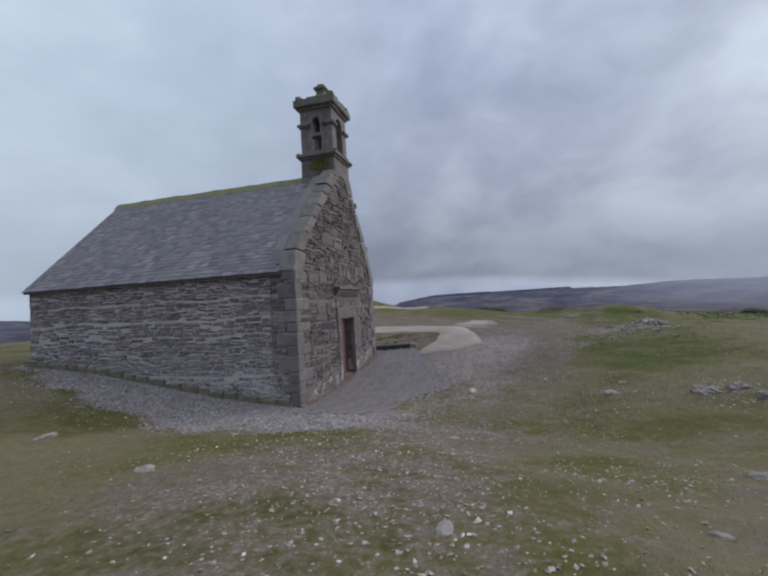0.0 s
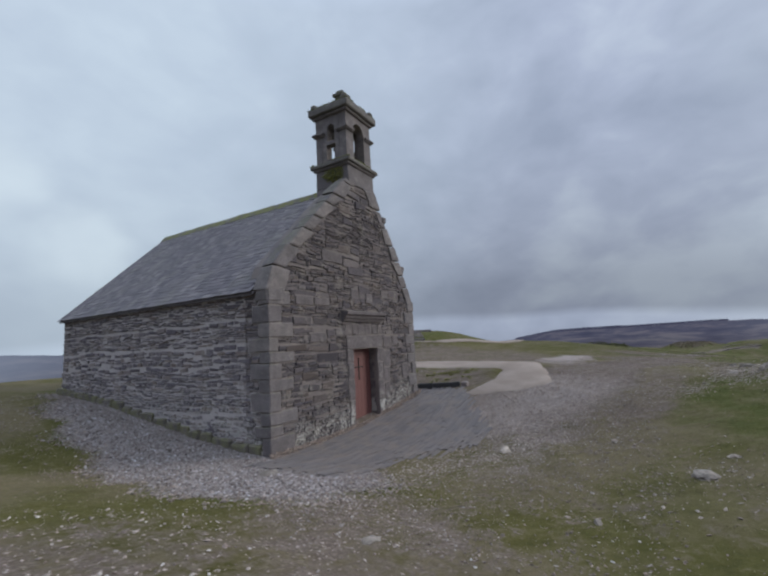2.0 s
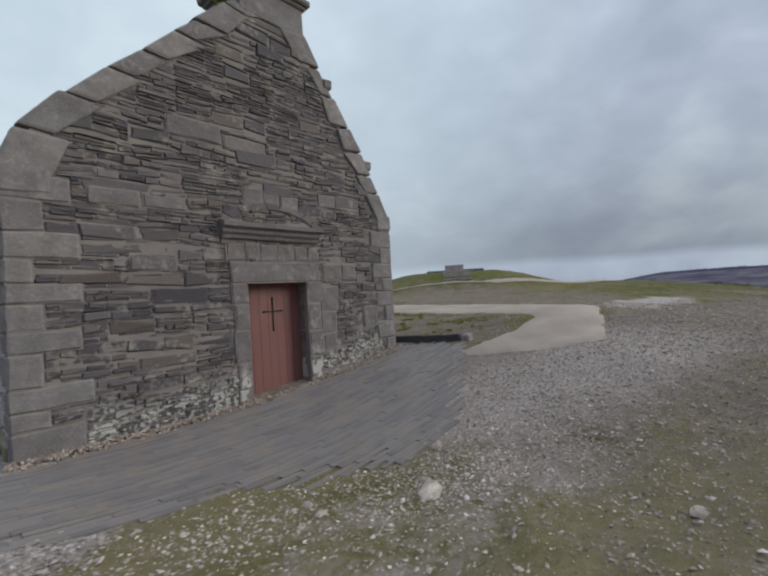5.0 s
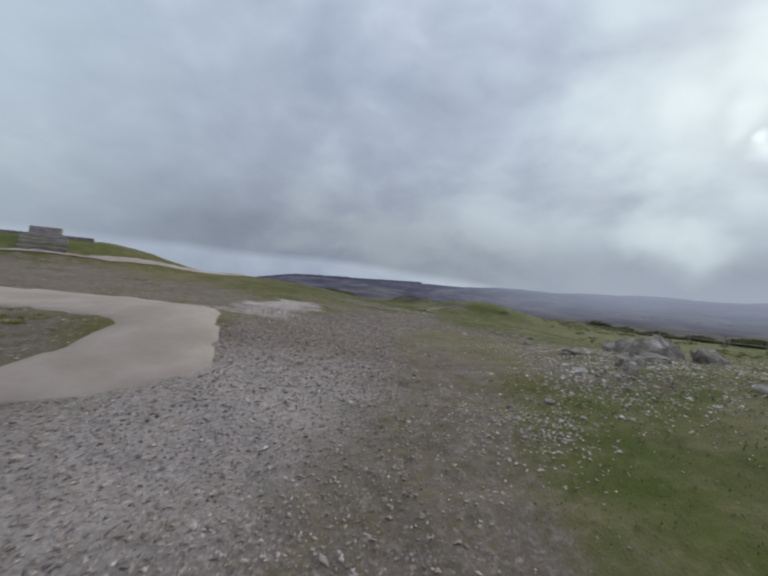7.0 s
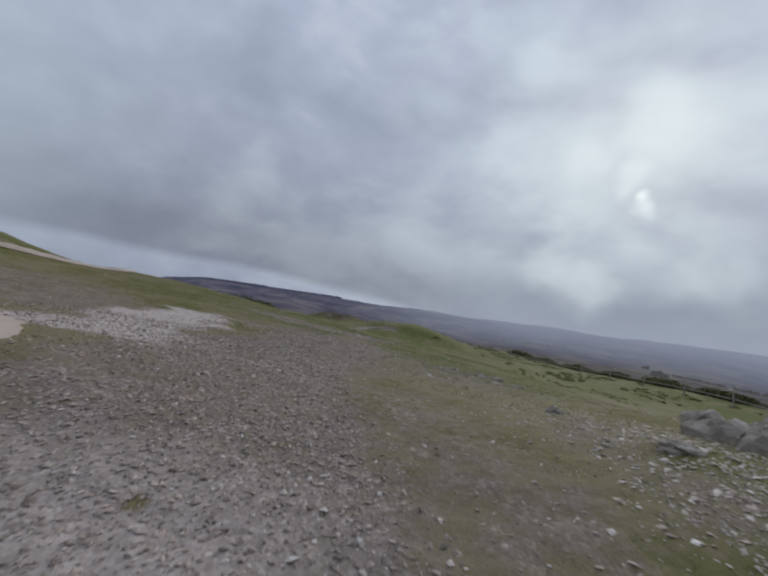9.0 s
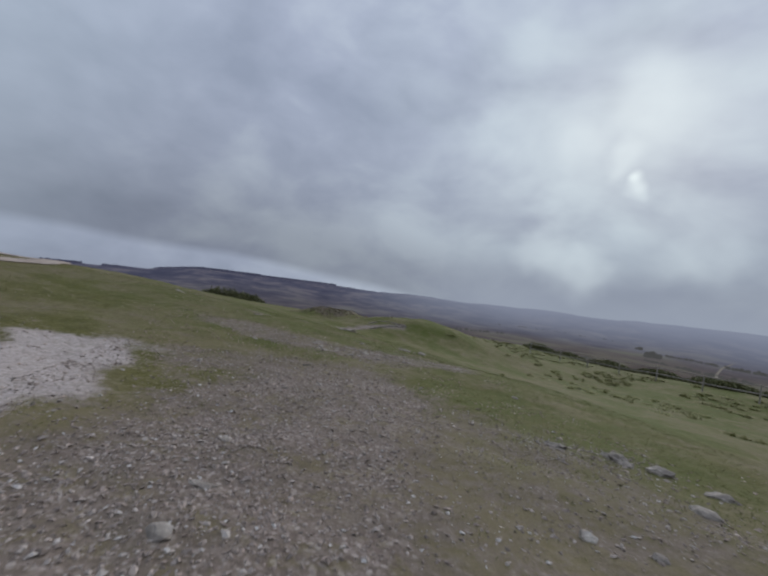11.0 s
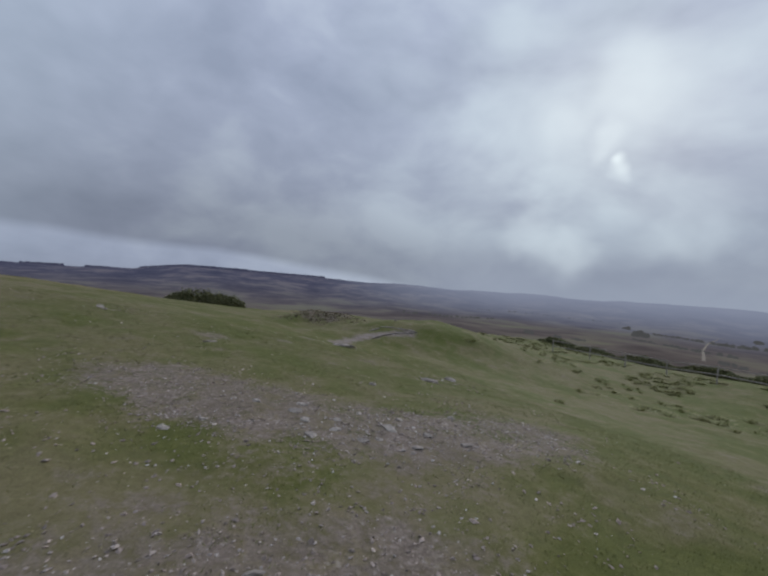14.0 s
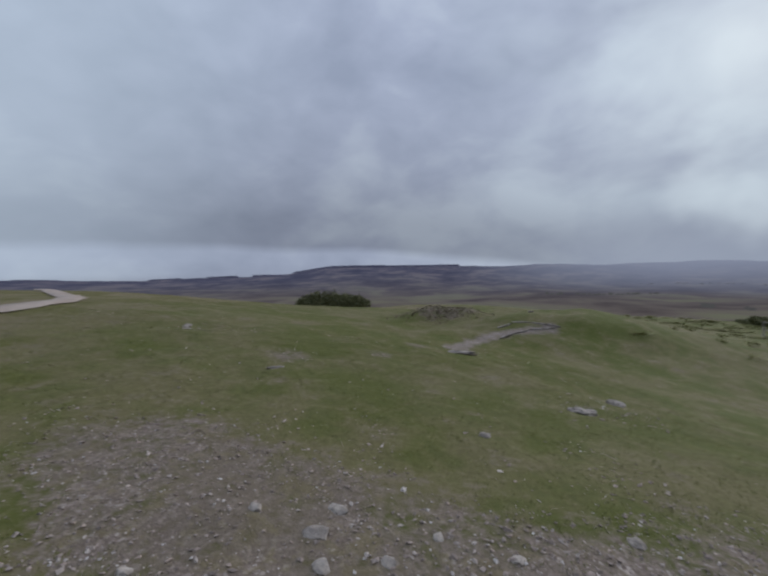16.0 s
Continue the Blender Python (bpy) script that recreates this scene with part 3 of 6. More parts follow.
TRAIL = [(-14, -3), (-9, -4.6), (-5, -6.4), (0, -5.6), (5, -5.0), (9, -5.4), (13, -6.2), (17, -6.9), (21, -8.0)]


# the gravelled strip that runs round the chapel
GRIT = [(0.3, 9.8), (-1.35, 6.0), (-1.75, 3.6), (-2.1, 1.5), (-2.5, -0.6), (-2.45, -1.6), (-2.2, -2.4), (-1.6, -2.8), (-0.9, -2.9), (-0.1, -2.35), (0.6, -2.0), (0.6, 9.8)]


def within(x, y, outline, soft):
    """1 inside an outline, 0 outside, with a soft rim."""
    x, y = x + 0.13 * np.sin(2.3 * y + 1.1 * x) + 0.07 * np.sin(5.9 * y - 3.1 * x), y + 0.13 * np.sin(2.7 * x - 0.7 * y) + 0.07 * np.sin(6.7 * x + 2.3 * y)
    hit = np.zeros(np.shape(x), bool)
    for (ax, ay), (bx, by) in zip(outline, outline[1:] + outline[:1]):
        if ay != by:
            hit ^= ((ay > y) != (by > y)) & (x < ax + (y - ay) * (bx - ax) / (by - ay))
    d = near_line(x, y, outline + outline[:1])
    return ease(np.where(hit, d, -d), -soft, soft)


def wear_of(x, y):
    """How bare of turf, how pale and how lush the ground is."""
    trail = (0.34 + 0.22 * ease(x, 5, 8) * ease(x, 19, 16)) * ease(near_line(x, y, TRAIL), 3.2, 0.6)
    thin = 0.15 * ease(x, 8, 12) * ease(np.hypot(x - 20, y + 8), 22, 14)
    grit = within(x, y, GRIT, 0.45)
    apron = np.maximum(grit, 0.9 * ease(np.maximum(np.abs(x - 3.3) - 3.6, np.abs(y - 2.5) - 4.6), 0.5, -0.5))
    before = 0.85 * ease(near_line(x, y, [(4.8, -3.7), (6.0, -4.3), (8.0, -5.1), (11.0, -5.3)]), 2.4, 0.7)
    corner = 0.62 * ease(np.hypot((x + 2.5) / 3.0, (y + 3.8) / 2.2), 1.2, 0.3)
    beyond = (0.82 - 0.04 * ease(x, 14.5, 16.5)) * ease(near_line(x, y, [(8.5, -4.8), (12.0, -5.4), (15.0, -6.6), (17.0, -7.5)]), 2.4, 0.8)
    before = np.maximum(before, 0.85 * ease(near_line(x, y, [(4.6, -2.9), (6.6, -2.3)]), 1.2, 0.5))
    before = np.maximum(before, 0.66 * ease(near_line(x, y, [(3.4, -4.5), (5.0, -4.9), (8.0, -5.4)]), 1.5, 0.35))
    before = np.maximum(before, 0.6 * ease(near_line(x, y, [(17.9, -5.3), (18.1, -7.9)]), 1.4, 0.4))
    before = np.maximum(before, 0.44 * ease(np.hypot((x - 14.2) / 3.4, (y + 8.8) / 2.0), 1.25, 0.5))
    before = np.maximum(before, 0.56 * ease(near_line(x, y, [(5.2, -5.9), (8.0, -6.4), (10.5, -6.6)]), 2.0, 0.7))
    apron_edge = 0.46 * ease(np.hypot((x - 1.9) / 2.2, (y + 3.9) / 1.2), 1.3, 0.5)
    bank = 0.42 * ease(np.hypot((x - 8.0) / 2.4, (y + 8.8) / 1.5), 1.2, 0.4)
    strip = 0.64 * ease(near_line(x, y, [(22.3, -5.6), (21.4, -7.2), (20.8, -8.8), (21.0, -10.8)]), 1.9, 0.4)
    start = 0.62 * ease(np.hypot((x + 5.4) / 4.4, (y + 3.0) / 3.0), 1.2, 0.3)
    meadow = 0.40 * ease(np.hypot((x + 3.0) / 5.5, (y + 4.4) / 2.6), 1.25, 0.6)
    verge = 0.66 * ease(np.hypot((x - 8.2) / 1.9, (y - 0.4) / 2.8), 1.3, 0.6)
    bare = np.max([trail, thin, apron_edge, meadow, verge, apron, before, corner, beyond, bank, strip, start], axis=0)
    for cx, cy, reach in ((27.1, -6.0, 0.9), (28.4, -7.8, 0.7), (30.6, -8.8, 0.6)):
        bare = np.maximum(bare, 0.6 * ease(np.hypot(x - cx, (y - cy) * 1.6), reach * 1.3, reach * 0.4))
    hollow = ease(near_line(x, y, SCAR), 0.55, 0.15)
    slump = 0.55 * ease(np.hypot((x - 38.2) / 1.6, (y + 10.6) / 2.0), 1.1, 0.5)
    bare = np.maximum(bare, slump)
    behind = 0.66 * ease(np.hypot((x - 16.0) / 5.5, (y - 3.0) / 7.0), 1.2, 0.6)
    bare = np.maximum(bare, np.maximum(0.8 * hollow, behind))
    pale = np.maximum(0.12 * hollow, 0.8 * ease(near_line(x, y, [(12.3, -3.2), (15.0, -3.4), (17.2, -3.8)]) + 0.18 * np.sin(2.1 * x + 0.6 * y) + 0.12 * np.sin(4.7 * x - 2.9 * y), 1.3, 0.65))
    pale = np.maximum(pale, 0.66 * grit)
    pale = np.maximum(pale, 0.3 * ease(np.hypot((x - 2.7) / 2.3, (y + 4.0) / 1.3), 1.3, 0.4))
    pale = np.maximum(pale, 0.60 * ease(near_line(x, y, [(4.6, -3.0), (5.6, -3.6), (7.2, -4.6)]), 2.1, 0.5))
    bare = np.maximum(bare, pale)
    lush = np.maximum.reduce([
        0.9 * ease(np.hypot((x - KNOLL[0]) / 6.0, (y - KNOLL[1]) / 6.0), 1.3, 0.7),
        0.7 * ease(np.hypot((x - 32) / 15.0, (y + 9) / 10.0), 1.2, 0.7), 0.85 * ease(y, -11.0, -14.0) * ease(x, 14, 18),
        0.85 * ease(np.hypot((x - 4.8) / 3.4, (y + 8.6) / 2.0), 1.3, 0.5),
        0.6 * ease(np.hypot((x - 16) / 5.0, (y + 10.5) / 2.4), 1.2, 0.5),
        0.15 * ease(np.hypot((x + 1.0) / 3.2, (y + 7.6) / 2.2), 1.3, 0.5),
        0.06 * ease(np.hypot((x + 4) / 5.0, (y - 4.0) / 5.0), 1.4, 0.8) * ease(x, -1.6, -3.0)])
    return bare, pale, np.maximum(lush, grit)


PATCH = [(6.45, -1.9), (6.85, -3.2), (7.5, -4.1), (9.3, -3.6), (11.2, -3.0), (12.7, -0.6), (12.6, 1.0), (12.0, 3.0), (11.4, 5.0), (10.8, 8.5), (10.3, 14.0), (8.6, 14.0), (9.1, 8.5), (9.6, 4.5), (9.85, 2.5), (10.0, 0.4), (9.5, -1.2), (9.0, -2.2), (8.0, -2.15), (7.45, -1.9), (6.7, -1.55)]
LINE = [(12.5, 20.0), (15.5, 14.0), (18.0, 9.5), (21.0, 5.2), (25.0, 3.2), (28.6, 2.0), (31.2, 2.2), (33.6, 3.6), (37.0, 7.0), (42.0, 12.0)]


def hummocks(x, y):
    """Small unevenness of the turf, calmer round the chapel and on the paths."""
    small = np.array([noise.fractal(Vector((a * 0.9, b * 0.9, 0.3)), 0.7, 2.0, 4) for a, b in zip(x.ravel().tolist(), y.ravel().tolist())]).reshape(x.shape)
    flat = ease(np.maximum(np.abs(x - 3.2) - 3.6, np.abs(y - 3.4) - 6.6), -0.5, 1.2)
    return small * 0.045 * (0.3 + 0.7 * flat) * (1 - 0.9 * within(x, y, PATCH, 0.5)) * (1 - 0.9 * ease(near_line(x, y, LINE), 2.2, 1.2))


def build_ground():
    cx, cy = 8.0, -5.0
    turns = 560
    radii = [0.0]
    step = 0.09
    while radii[-1] < 4600:
        radii.append(radii[-1] + step)
        step = max(0.09, radii[-1] * 0.0125) if radii[-1] < 60 else radii[-1] * 0.06
    a = np.linspace(0, 2 * math.pi, turns, endpoint=False)
    r = np.array(radii[1:])
    X = cx + np.outer(r, np.cos(a))
    Y = cy + np.outer(r, np.sin(a))
    Z = land(X, Y)
    near = int(np.sum(r < 60))
    Z[:near] += hummocks(X[:near], Y[:near])
    verts = [(cx, cy, float(land(np.array(cx), np.array(cy))))] + list(zip(X.ravel().tolist(), Y.ravel().tolist(), Z.ravel().tolist()))
    faces = [(0, 1 + i, 1 + (i + 1) % turns) for i in range(turns)]
    for k in range(len(r) - 1):
        o = 1 + k * turns
        faces += [(o + i, o + turns + i, o + turns + (i + 1) % turns, o + (i + 1) % turns) for i in range(turns)]
    ob = raw("ground", verts, faces, GROUND, smooth=True)
    bare, pale, lush = wear_of(X, Y)
    layer = ob.data.color_attributes.new("wear", "FLOAT_COLOR", "POINT")
    flat_values = np.zeros((len(verts), 4), np.float32)
    flat_values[1:, 0], flat_values[1:, 1], flat_values[1:, 2], flat_values[:, 3] = bare.ravel(), pale.ravel(), lush.ravel(), 1
    layer.data.foreach_set("color", flat_values.ravel())
    tagged(ob, "worn hilltop turf with bare earth and gravel, falling away to the moor", "ground", kind="structure")


build_ground()


def draped(name, outline, material, lift, grain=0.25, edge=0.10, rim_lift=-0.008):
    """A thin sheet on the ground inside an outline, its rim uneven and let into the turf."""
    pts = []
    for (ax, ay), (bx, by) in zip(outline, outline[1:] + outline[:1]):
        n = max(1, int(math.hypot(bx - ax, by - ay) / 0.3))
        for i in range(n):
            x, y = ax + (bx - ax) * i / n, ay + (by - ay) * i / n
            w = noise.noise_vector(Vector((x * 1.3, y * 1.3, 2.0))) * edge
            pts.append((x + w.x, y + w.y))
    bm = bmesh.new()
    ring = [bm.verts.new((x, y, 0)) for x, y in pts]
    bm.faces.new(ring)
    xs, ys = [p[0] for p in pts], [p[1] for p in pts]
    for axis, lo, hi in ((0, min(xs), max(xs)), (1, min(ys), max(ys))):
        v = lo + grain
        while v < hi:
            co, no = [0, 0, 0], [0, 0, 0]
            co[axis], no[axis] = v, 1
            bmesh.ops.bisect_plane(bm, geom=bm.verts[:] + bm.edges[:] + bm.faces[:], plane_co=co, plane_no=no)
            v += grain
    rim = {v for e in bm.edges if e.is_boundary for v in e.verts}
    for v in bm.verts:
        x, y = v.co.x, v.co.y
        v.co.z = float(land(np.array(x), np.array(y))) + (lift if v not in rim else rim_lift) + 0.004 * noise.noise(Vector((x * 2, y * 2, 5)))
    bmesh.ops.recalc_face_normals(bm, faces=bm.faces)
    if sum(f.normal.z for f in bm.faces) < 0:
        bmesh.ops.reverse_faces(bm, faces=bm.faces)
    return part(name, bm, material, smooth=True)


tagged(draped("pavement", PATCH, SAND, 0.03, edge=0.03), "pale compacted sand path with crisp edges across the turf", "path", kind="structure")
FAR_PATH = [(x - 0.15, y + 0.4) for x, y in LINE] + [(x + 0.15, y - 0.4) for x, y in LINE[::-1]]
tagged(draped("pavement", FAR_PATH, SAND, 0.08, grain=0.3, rim_lift=0.03), "pale gravel footpath curving below the grassy knoll", "path", kind="structure")


def build_distance():
    """Moor and hills far off: a ring that starts well below the hilltop."""
    turns = 720
    radii = [520, 640, 780, 950, 1150, 1400, 1700, 2000, 2300, 2600, 2900, 3150, 3400, 3700, 4100]
    a = np.linspace(-math.pi, math.pi, turns, endpoint=False)
    deg = np.degrees(a)
    top = np.interp(deg, [-180, -100, -70, -58, -45, -25, -10, 1, 8, 9.5, 13, 14, 18, 30, 45, 60, 80, 120, 180], [0.2, 0.6, 0.8, 0.9, 0.75, 0.6, 0.52, 0.45, 0.38, 0.22, -0.35, -0.55, -0.6, -1.0, -0.6, 0.6, 1.1, 0.6, 0.2])
    verts = []
    for r in radii:
        rise = ease(np.array(float(r)), 1900, 3400)
        for t, g, el in zip(a, deg, top):
            x, y = 10 + r * math.cos(t), -6 + r * math.sin(t)
            h = noise.fractal(Vector((x * 0.0015, y * 0.0015, 1.7)), 0.8, 2.0, 5)
            z = -95 + 12 * h + rise * (95 + math.tan(radians(el)) * 3400 + 3 * h)
            if r > 3400:
                z -= (r - 3400) * 0.2
            verts.append((x, y, z))
    faces = [(k * turns + i, (k + 1) * turns + i, (k + 1) * turns + (i + 1) % turns, k * turns + (i + 1) % turns) for k in range(len(radii) - 1) for i in range(turns)]
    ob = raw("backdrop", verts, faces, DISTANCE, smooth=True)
    tagged(ob, "hazy blue-grey moor and low hills in the distance", "distant moor", kind="structure")


build_distance()


def build_far_cover():
    """Plantation along the crest of the far hill, and hedges and copses out on the moor."""
    r = random.Random(91)
    verts, faces = [], []

    def tuft(x, y, z, w, h):
        o = len(verts)
        for i in range(6):
            a = i * math.pi / 3 + r.uniform(-0.3, 0.3)
            verts.append((x + w * math.cos(a) * r.uniform(0.7, 1.1), y + w * math.sin(a) * r.uniform(0.7, 1.1), z - 4))
            verts.append((x + w * 0.75 * math.cos(a), y + w * 0.75 * math.sin(a), z + h * r.uniform(0.55, 0.85)))
        verts.append((x, y, z + h))
        for i in range(6):
            j = (i + 1) % 6
            faces.append((o + 2 * i, o + 2 * j, o + 2 * j + 1, o + 2 * i + 1))
            faces.append((o + 2 * i + 1, o + 2 * j + 1, o + 12))

    def crest(deg):
        return math.tan(radians(float(np.interp(deg, [-30, -10, 1, 8, 9.5, 13, 14, 18, 30], [0.62, 0.52, 0.45, 0.38, 0.22, -0.35, -0.55, -0.6, -1.0])))) * 3400

    d = 13.2
    while d > -9:
        t = radians(d)
        tuft(10 + 3380 * math.cos(t), -6 + 3380 * math.sin(t), crest(d) - 4, 12, (14 if d > 1 else 9) * r.uniform(0.8, 1.1) + 5)
        d -= 0.22
    for a, b in ((16.0, 18.5), (20.5, 24.0), (27.0, 30.5)):
        d = a
        while d < b:
            t = radians(d)
            tuft(10 + 3380 * math.cos(t), -6 + 3380 * math.sin(t), crest(d) - 4, 10, 8 + 5 * r.random())
            d += 0.2
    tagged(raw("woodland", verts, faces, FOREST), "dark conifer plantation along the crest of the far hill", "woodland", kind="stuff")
    verts, faces = [], []

    def moor(x, y):
        h = noise.fractal(Vector((x * 0.0015, y * 0.0015, 1.7)), 0.8, 2.0, 5)
        rr = math.hypot(x - 10, y + 6)
        return -95 + 12 * h + float(ease(np.array(rr), 1900, 3400)) * 95

    for deg0, deg1, r0, r1, n, w in ((-48, -58, 1500, 1350, 40, 7), (-50, -62, 1900, 1800, 46, 9), (-36, -45, 1250, 1150, 26, 6), (-56, -66, 1050, 1000, 30, 5), (-30, -47, 2300, 2250, 40, 9), (-44, -60, 2600, 2500, 60, 10), (-20, -33, 1600, 1750, 22, 7)):
        for i in range(n):
            k = (i + r.uniform(-0.3, 0.3)) / n
            if noise.noise(Vector((i * 0.35, r0 * 0.01, 0))) < -0.1:
                continue
            t, rr = radians(deg0 + (deg1 - deg0) * k), r0 + (r1 - r0) * k + r.uniform(-12, 12)
            x, y = 10 + rr * math.cos(t), -6 + rr * math.sin(t)
            tuft(x, y, moor(x, y), w * r.uniform(0.7, 1.3), w * r.uniform(0.7, 1.3))
    for deg, rr, n, w in ((-48.4, 1650, 9, 12), (-49.2, 1660, 6, 9), (-47.3, 2050, 5, 9), (-59, 2100, 8, 11)):
        for _ in range(n):
            t, q = radians(deg + r.uniform(-0.35, 0.35)), rr + r.uniform(-25, 25)
            x, y = 10 + q * math.cos(t), -6 + q * math.sin(t)
            tuft(x, y, moor(x, y), w * r.uniform(0.7, 1.2), w * r.uniform(1.2, 2.0))
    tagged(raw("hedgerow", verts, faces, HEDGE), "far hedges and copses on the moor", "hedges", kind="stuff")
    # a pale track across the moor
    verts, faces = [], []
    for i, (deg, rr) in enumerate(((-54.6, 1000), (-54.6, 1150), (-54.5, 1430), (-54.9, 1770), (-55.9, 2150), (-57.2, 2400), (-59.5, 2500), (-62.5, 2550))):
        for side in (-3.0, 3.0):
            t, q = radians(deg) + (side / rr if i < 4 else 0), rr + (side * 3 if i >= 4 else 0)
            x, y = 10 + q * math.cos(t), -6 + q * math.sin(t)
            verts.append((x, y, moor(x, y) + 3.5))
        if i:
            faces.append((2 * i - 2, 2 * i - 1, 2 * i + 1, 2 * i))
    tagged(raw("track", verts, faces, glowing_backdrop("far_track", (0.165, 0.158, 0.15))), "pale track crossing the moor far below", "track", kind="structure")


build_far_cover()


# ---- the chapel ----
W, L, EAVE, RIDGE_X, RIDGE_Z = 6.5, 8.65, 3.3, 3.35, 6.58
LEFT_SLOPE = [(-0.05, 3.28), (0.02, 3.52), (0.19, 3.86), (0.5, 4.26), (1.15, 4.90), (2.05, 5.80), (2.98, 6.64)]
RIGHT_SLOPE = [(6.55, 3.28), (5.90, 4.42), (4.86, 5.92), (4.36, 6.62)]
chapel = new("chapel")
tagged(chapel, "small grey rubble-stone chapel with slate roof and bell turret", "chapel")


def along(points, z):
    return float(np.interp(z, [p[1] for p in points], [p[0] for p in points]))


def walls():
    bm = bmesh.new()
    y0, y1 = 0.016, 0.7
    prism(bm, [(0.05, -0.8), (2.93, -0.8), (2.93, 2.0), (4.14, 2.0), (4.14, -0.8), (W - 0.05, -0.8), (W - 0.05, 3.3), (5.75, 4.35), (4.7, 5.85), (4.2, 6.56), (3.05, 6.56), (2.1, 5.7), (1.25, 4.85), (0.3, 3.9), (0.05, 3.3)], y0, y1)
    front = part("front_wall", bm, MORTAR, chapel, "gable wall of thin-bedded grey schist with granite dressings")
    bm = bmesh.new()
    box(bm, 0.022, 0.7, 0.7, L - 0.01, -0.8, EAVE)
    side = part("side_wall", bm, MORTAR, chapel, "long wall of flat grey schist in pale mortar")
    bm = bmesh.new()
    box(bm, W - 0.7, W - 0.02, 0.7, L - 0.01, -0.8, EAVE)
    part("side_wall", bm, SCHIST, chapel, "long wall of grey schist")
    bm = bmesh.new()
    prism(bm, [(0.1, -0.8), (W - 0.1, -0.8), (W - 0.1, EAVE), (RIDGE_X, RIDGE_Z - 0.15), (0.1, EAVE)], L - 0.7, L)
    part("back_wall", bm, SCHIST, chapel, "rear gable wall of grey schist")
    return front, side


front_wall, side_wall = walls()


def courses(r, z, top):
    """Heights of the courses of a rubble wall."""
    while z < top:
        k = r.random()
        h = r.uniform(0.035, 0.07) if k < 0.66 else r.uniform(0.075, 0.12) if k < 0.93 else r.uniform(0.13, 0.18)
        yield z, min(h, top - z + 0.02)
        z += h


# quoins: at the near corner each shows on both faces
def quoins():
    r = random.Random(3)
    z, flip = -0.25, 0
    while z < EAVE - 0.05:
        h = min(r.uniform(0.22, 0.42), EAVE - z)
        a, b = (r.uniform(0.50, 0.78), r.uniform(0.20, 0.30)) if flip else (r.uniform(0.24, 0.36), r.uniform(0.36, 0.62))
        flip = 1 - flip
        bm = bmesh.new()
        box(bm, -0.024, a, -0.022, b, z + 0.004, z + h - 0.004, 0.022)
        bmesh.ops.subdivide_edges(bm, edges=bm.edges[:], cuts=2, use_grid_fill=True)
        roughen(bm, 0.020, 3.4)
        part("quoin", bm, GRANITE, front_wall)
        LEFT_QUOINS.append((z, z + h, a, b))
        z += h
    z, flip = 0.1, 1
    while z < EAVE - 0.05:
        h = min(r.uniform(0.24, 0.38), EAVE - z)
        a = r.uniform(0.45, 0.62) if flip else r.uniform(0.26, 0.34)
        flip = 1 - flip
        bm = bmesh.new()
        box(bm, W - a, W + 0.02, -0.022, 0.6, z + 0.004, z + h - 0.004, 0.02)
        bmesh.ops.subdivide_edges(bm, edges=bm.edges[:], cuts=2, use_grid_fill=True)
        roughen(bm, 0.018, 3.4)
        part("quoin", bm, GRANITE, front_wall)
        RIGHT_QUOINS.append((z, z + h, a))
        z += h


LEFT_QUOINS, RIGHT_QUOINS = [], []
quoins()


def pointing(name, boxes):
    """Mortar that fills the joints of dressed stone almost to its face."""
    bm = bmesh.new()
    for x0, x1, y0, y1, z0, z1 in boxes:
        box(bm, x0, x1, y0, y1, z0, z1)
    tagged(part(name, bm, MORTAR, front_wall), "pale mortar in the joints", kind="stuff")


pointing("pointing", [(-0.004, a + 0.008, -0.006, b + 0.008, z0 - 0.004, z1 - 0.002) for z0, z1, a, b in LEFT_QUOINS] + [(W - a - 0.008, W + 0.006, -0.006, 0.55, z0 - 0.004, z1 - 0.002) for z0, z1, a in RIGHT_QUOINS])

# dressed stone over and beside the door: x0, x1, z0, z1, proud
DRESSED = [
    (2.66, 4.42, 1.99, 2.33, 0.035),
    (2.60, 2.92, 2.36, 2.62, 0.02), (2.95, 3.18, 2.37, 2.64, 0.02), (3.21, 3.52, 2.36, 2.61, 0.02), (3.55, 3.86, 2.36, 2.63, 0.02), (3.89, 4.16, 2.36, 2.61, 0.02), (4.19, 4.42, 2.37, 2.62, 0.02),
    (2.66, 2.94, 1.66, 1.97, 0.03), (2.70, 2.94, 1.24, 1.64, 0.03), (2.68, 2.94, 0.72, 1.22, 0.03), (2.72, 2.94, 0.30, 0.70, 0.03), (2.70, 2.94, -0.25, 0.28, 0.03),
]
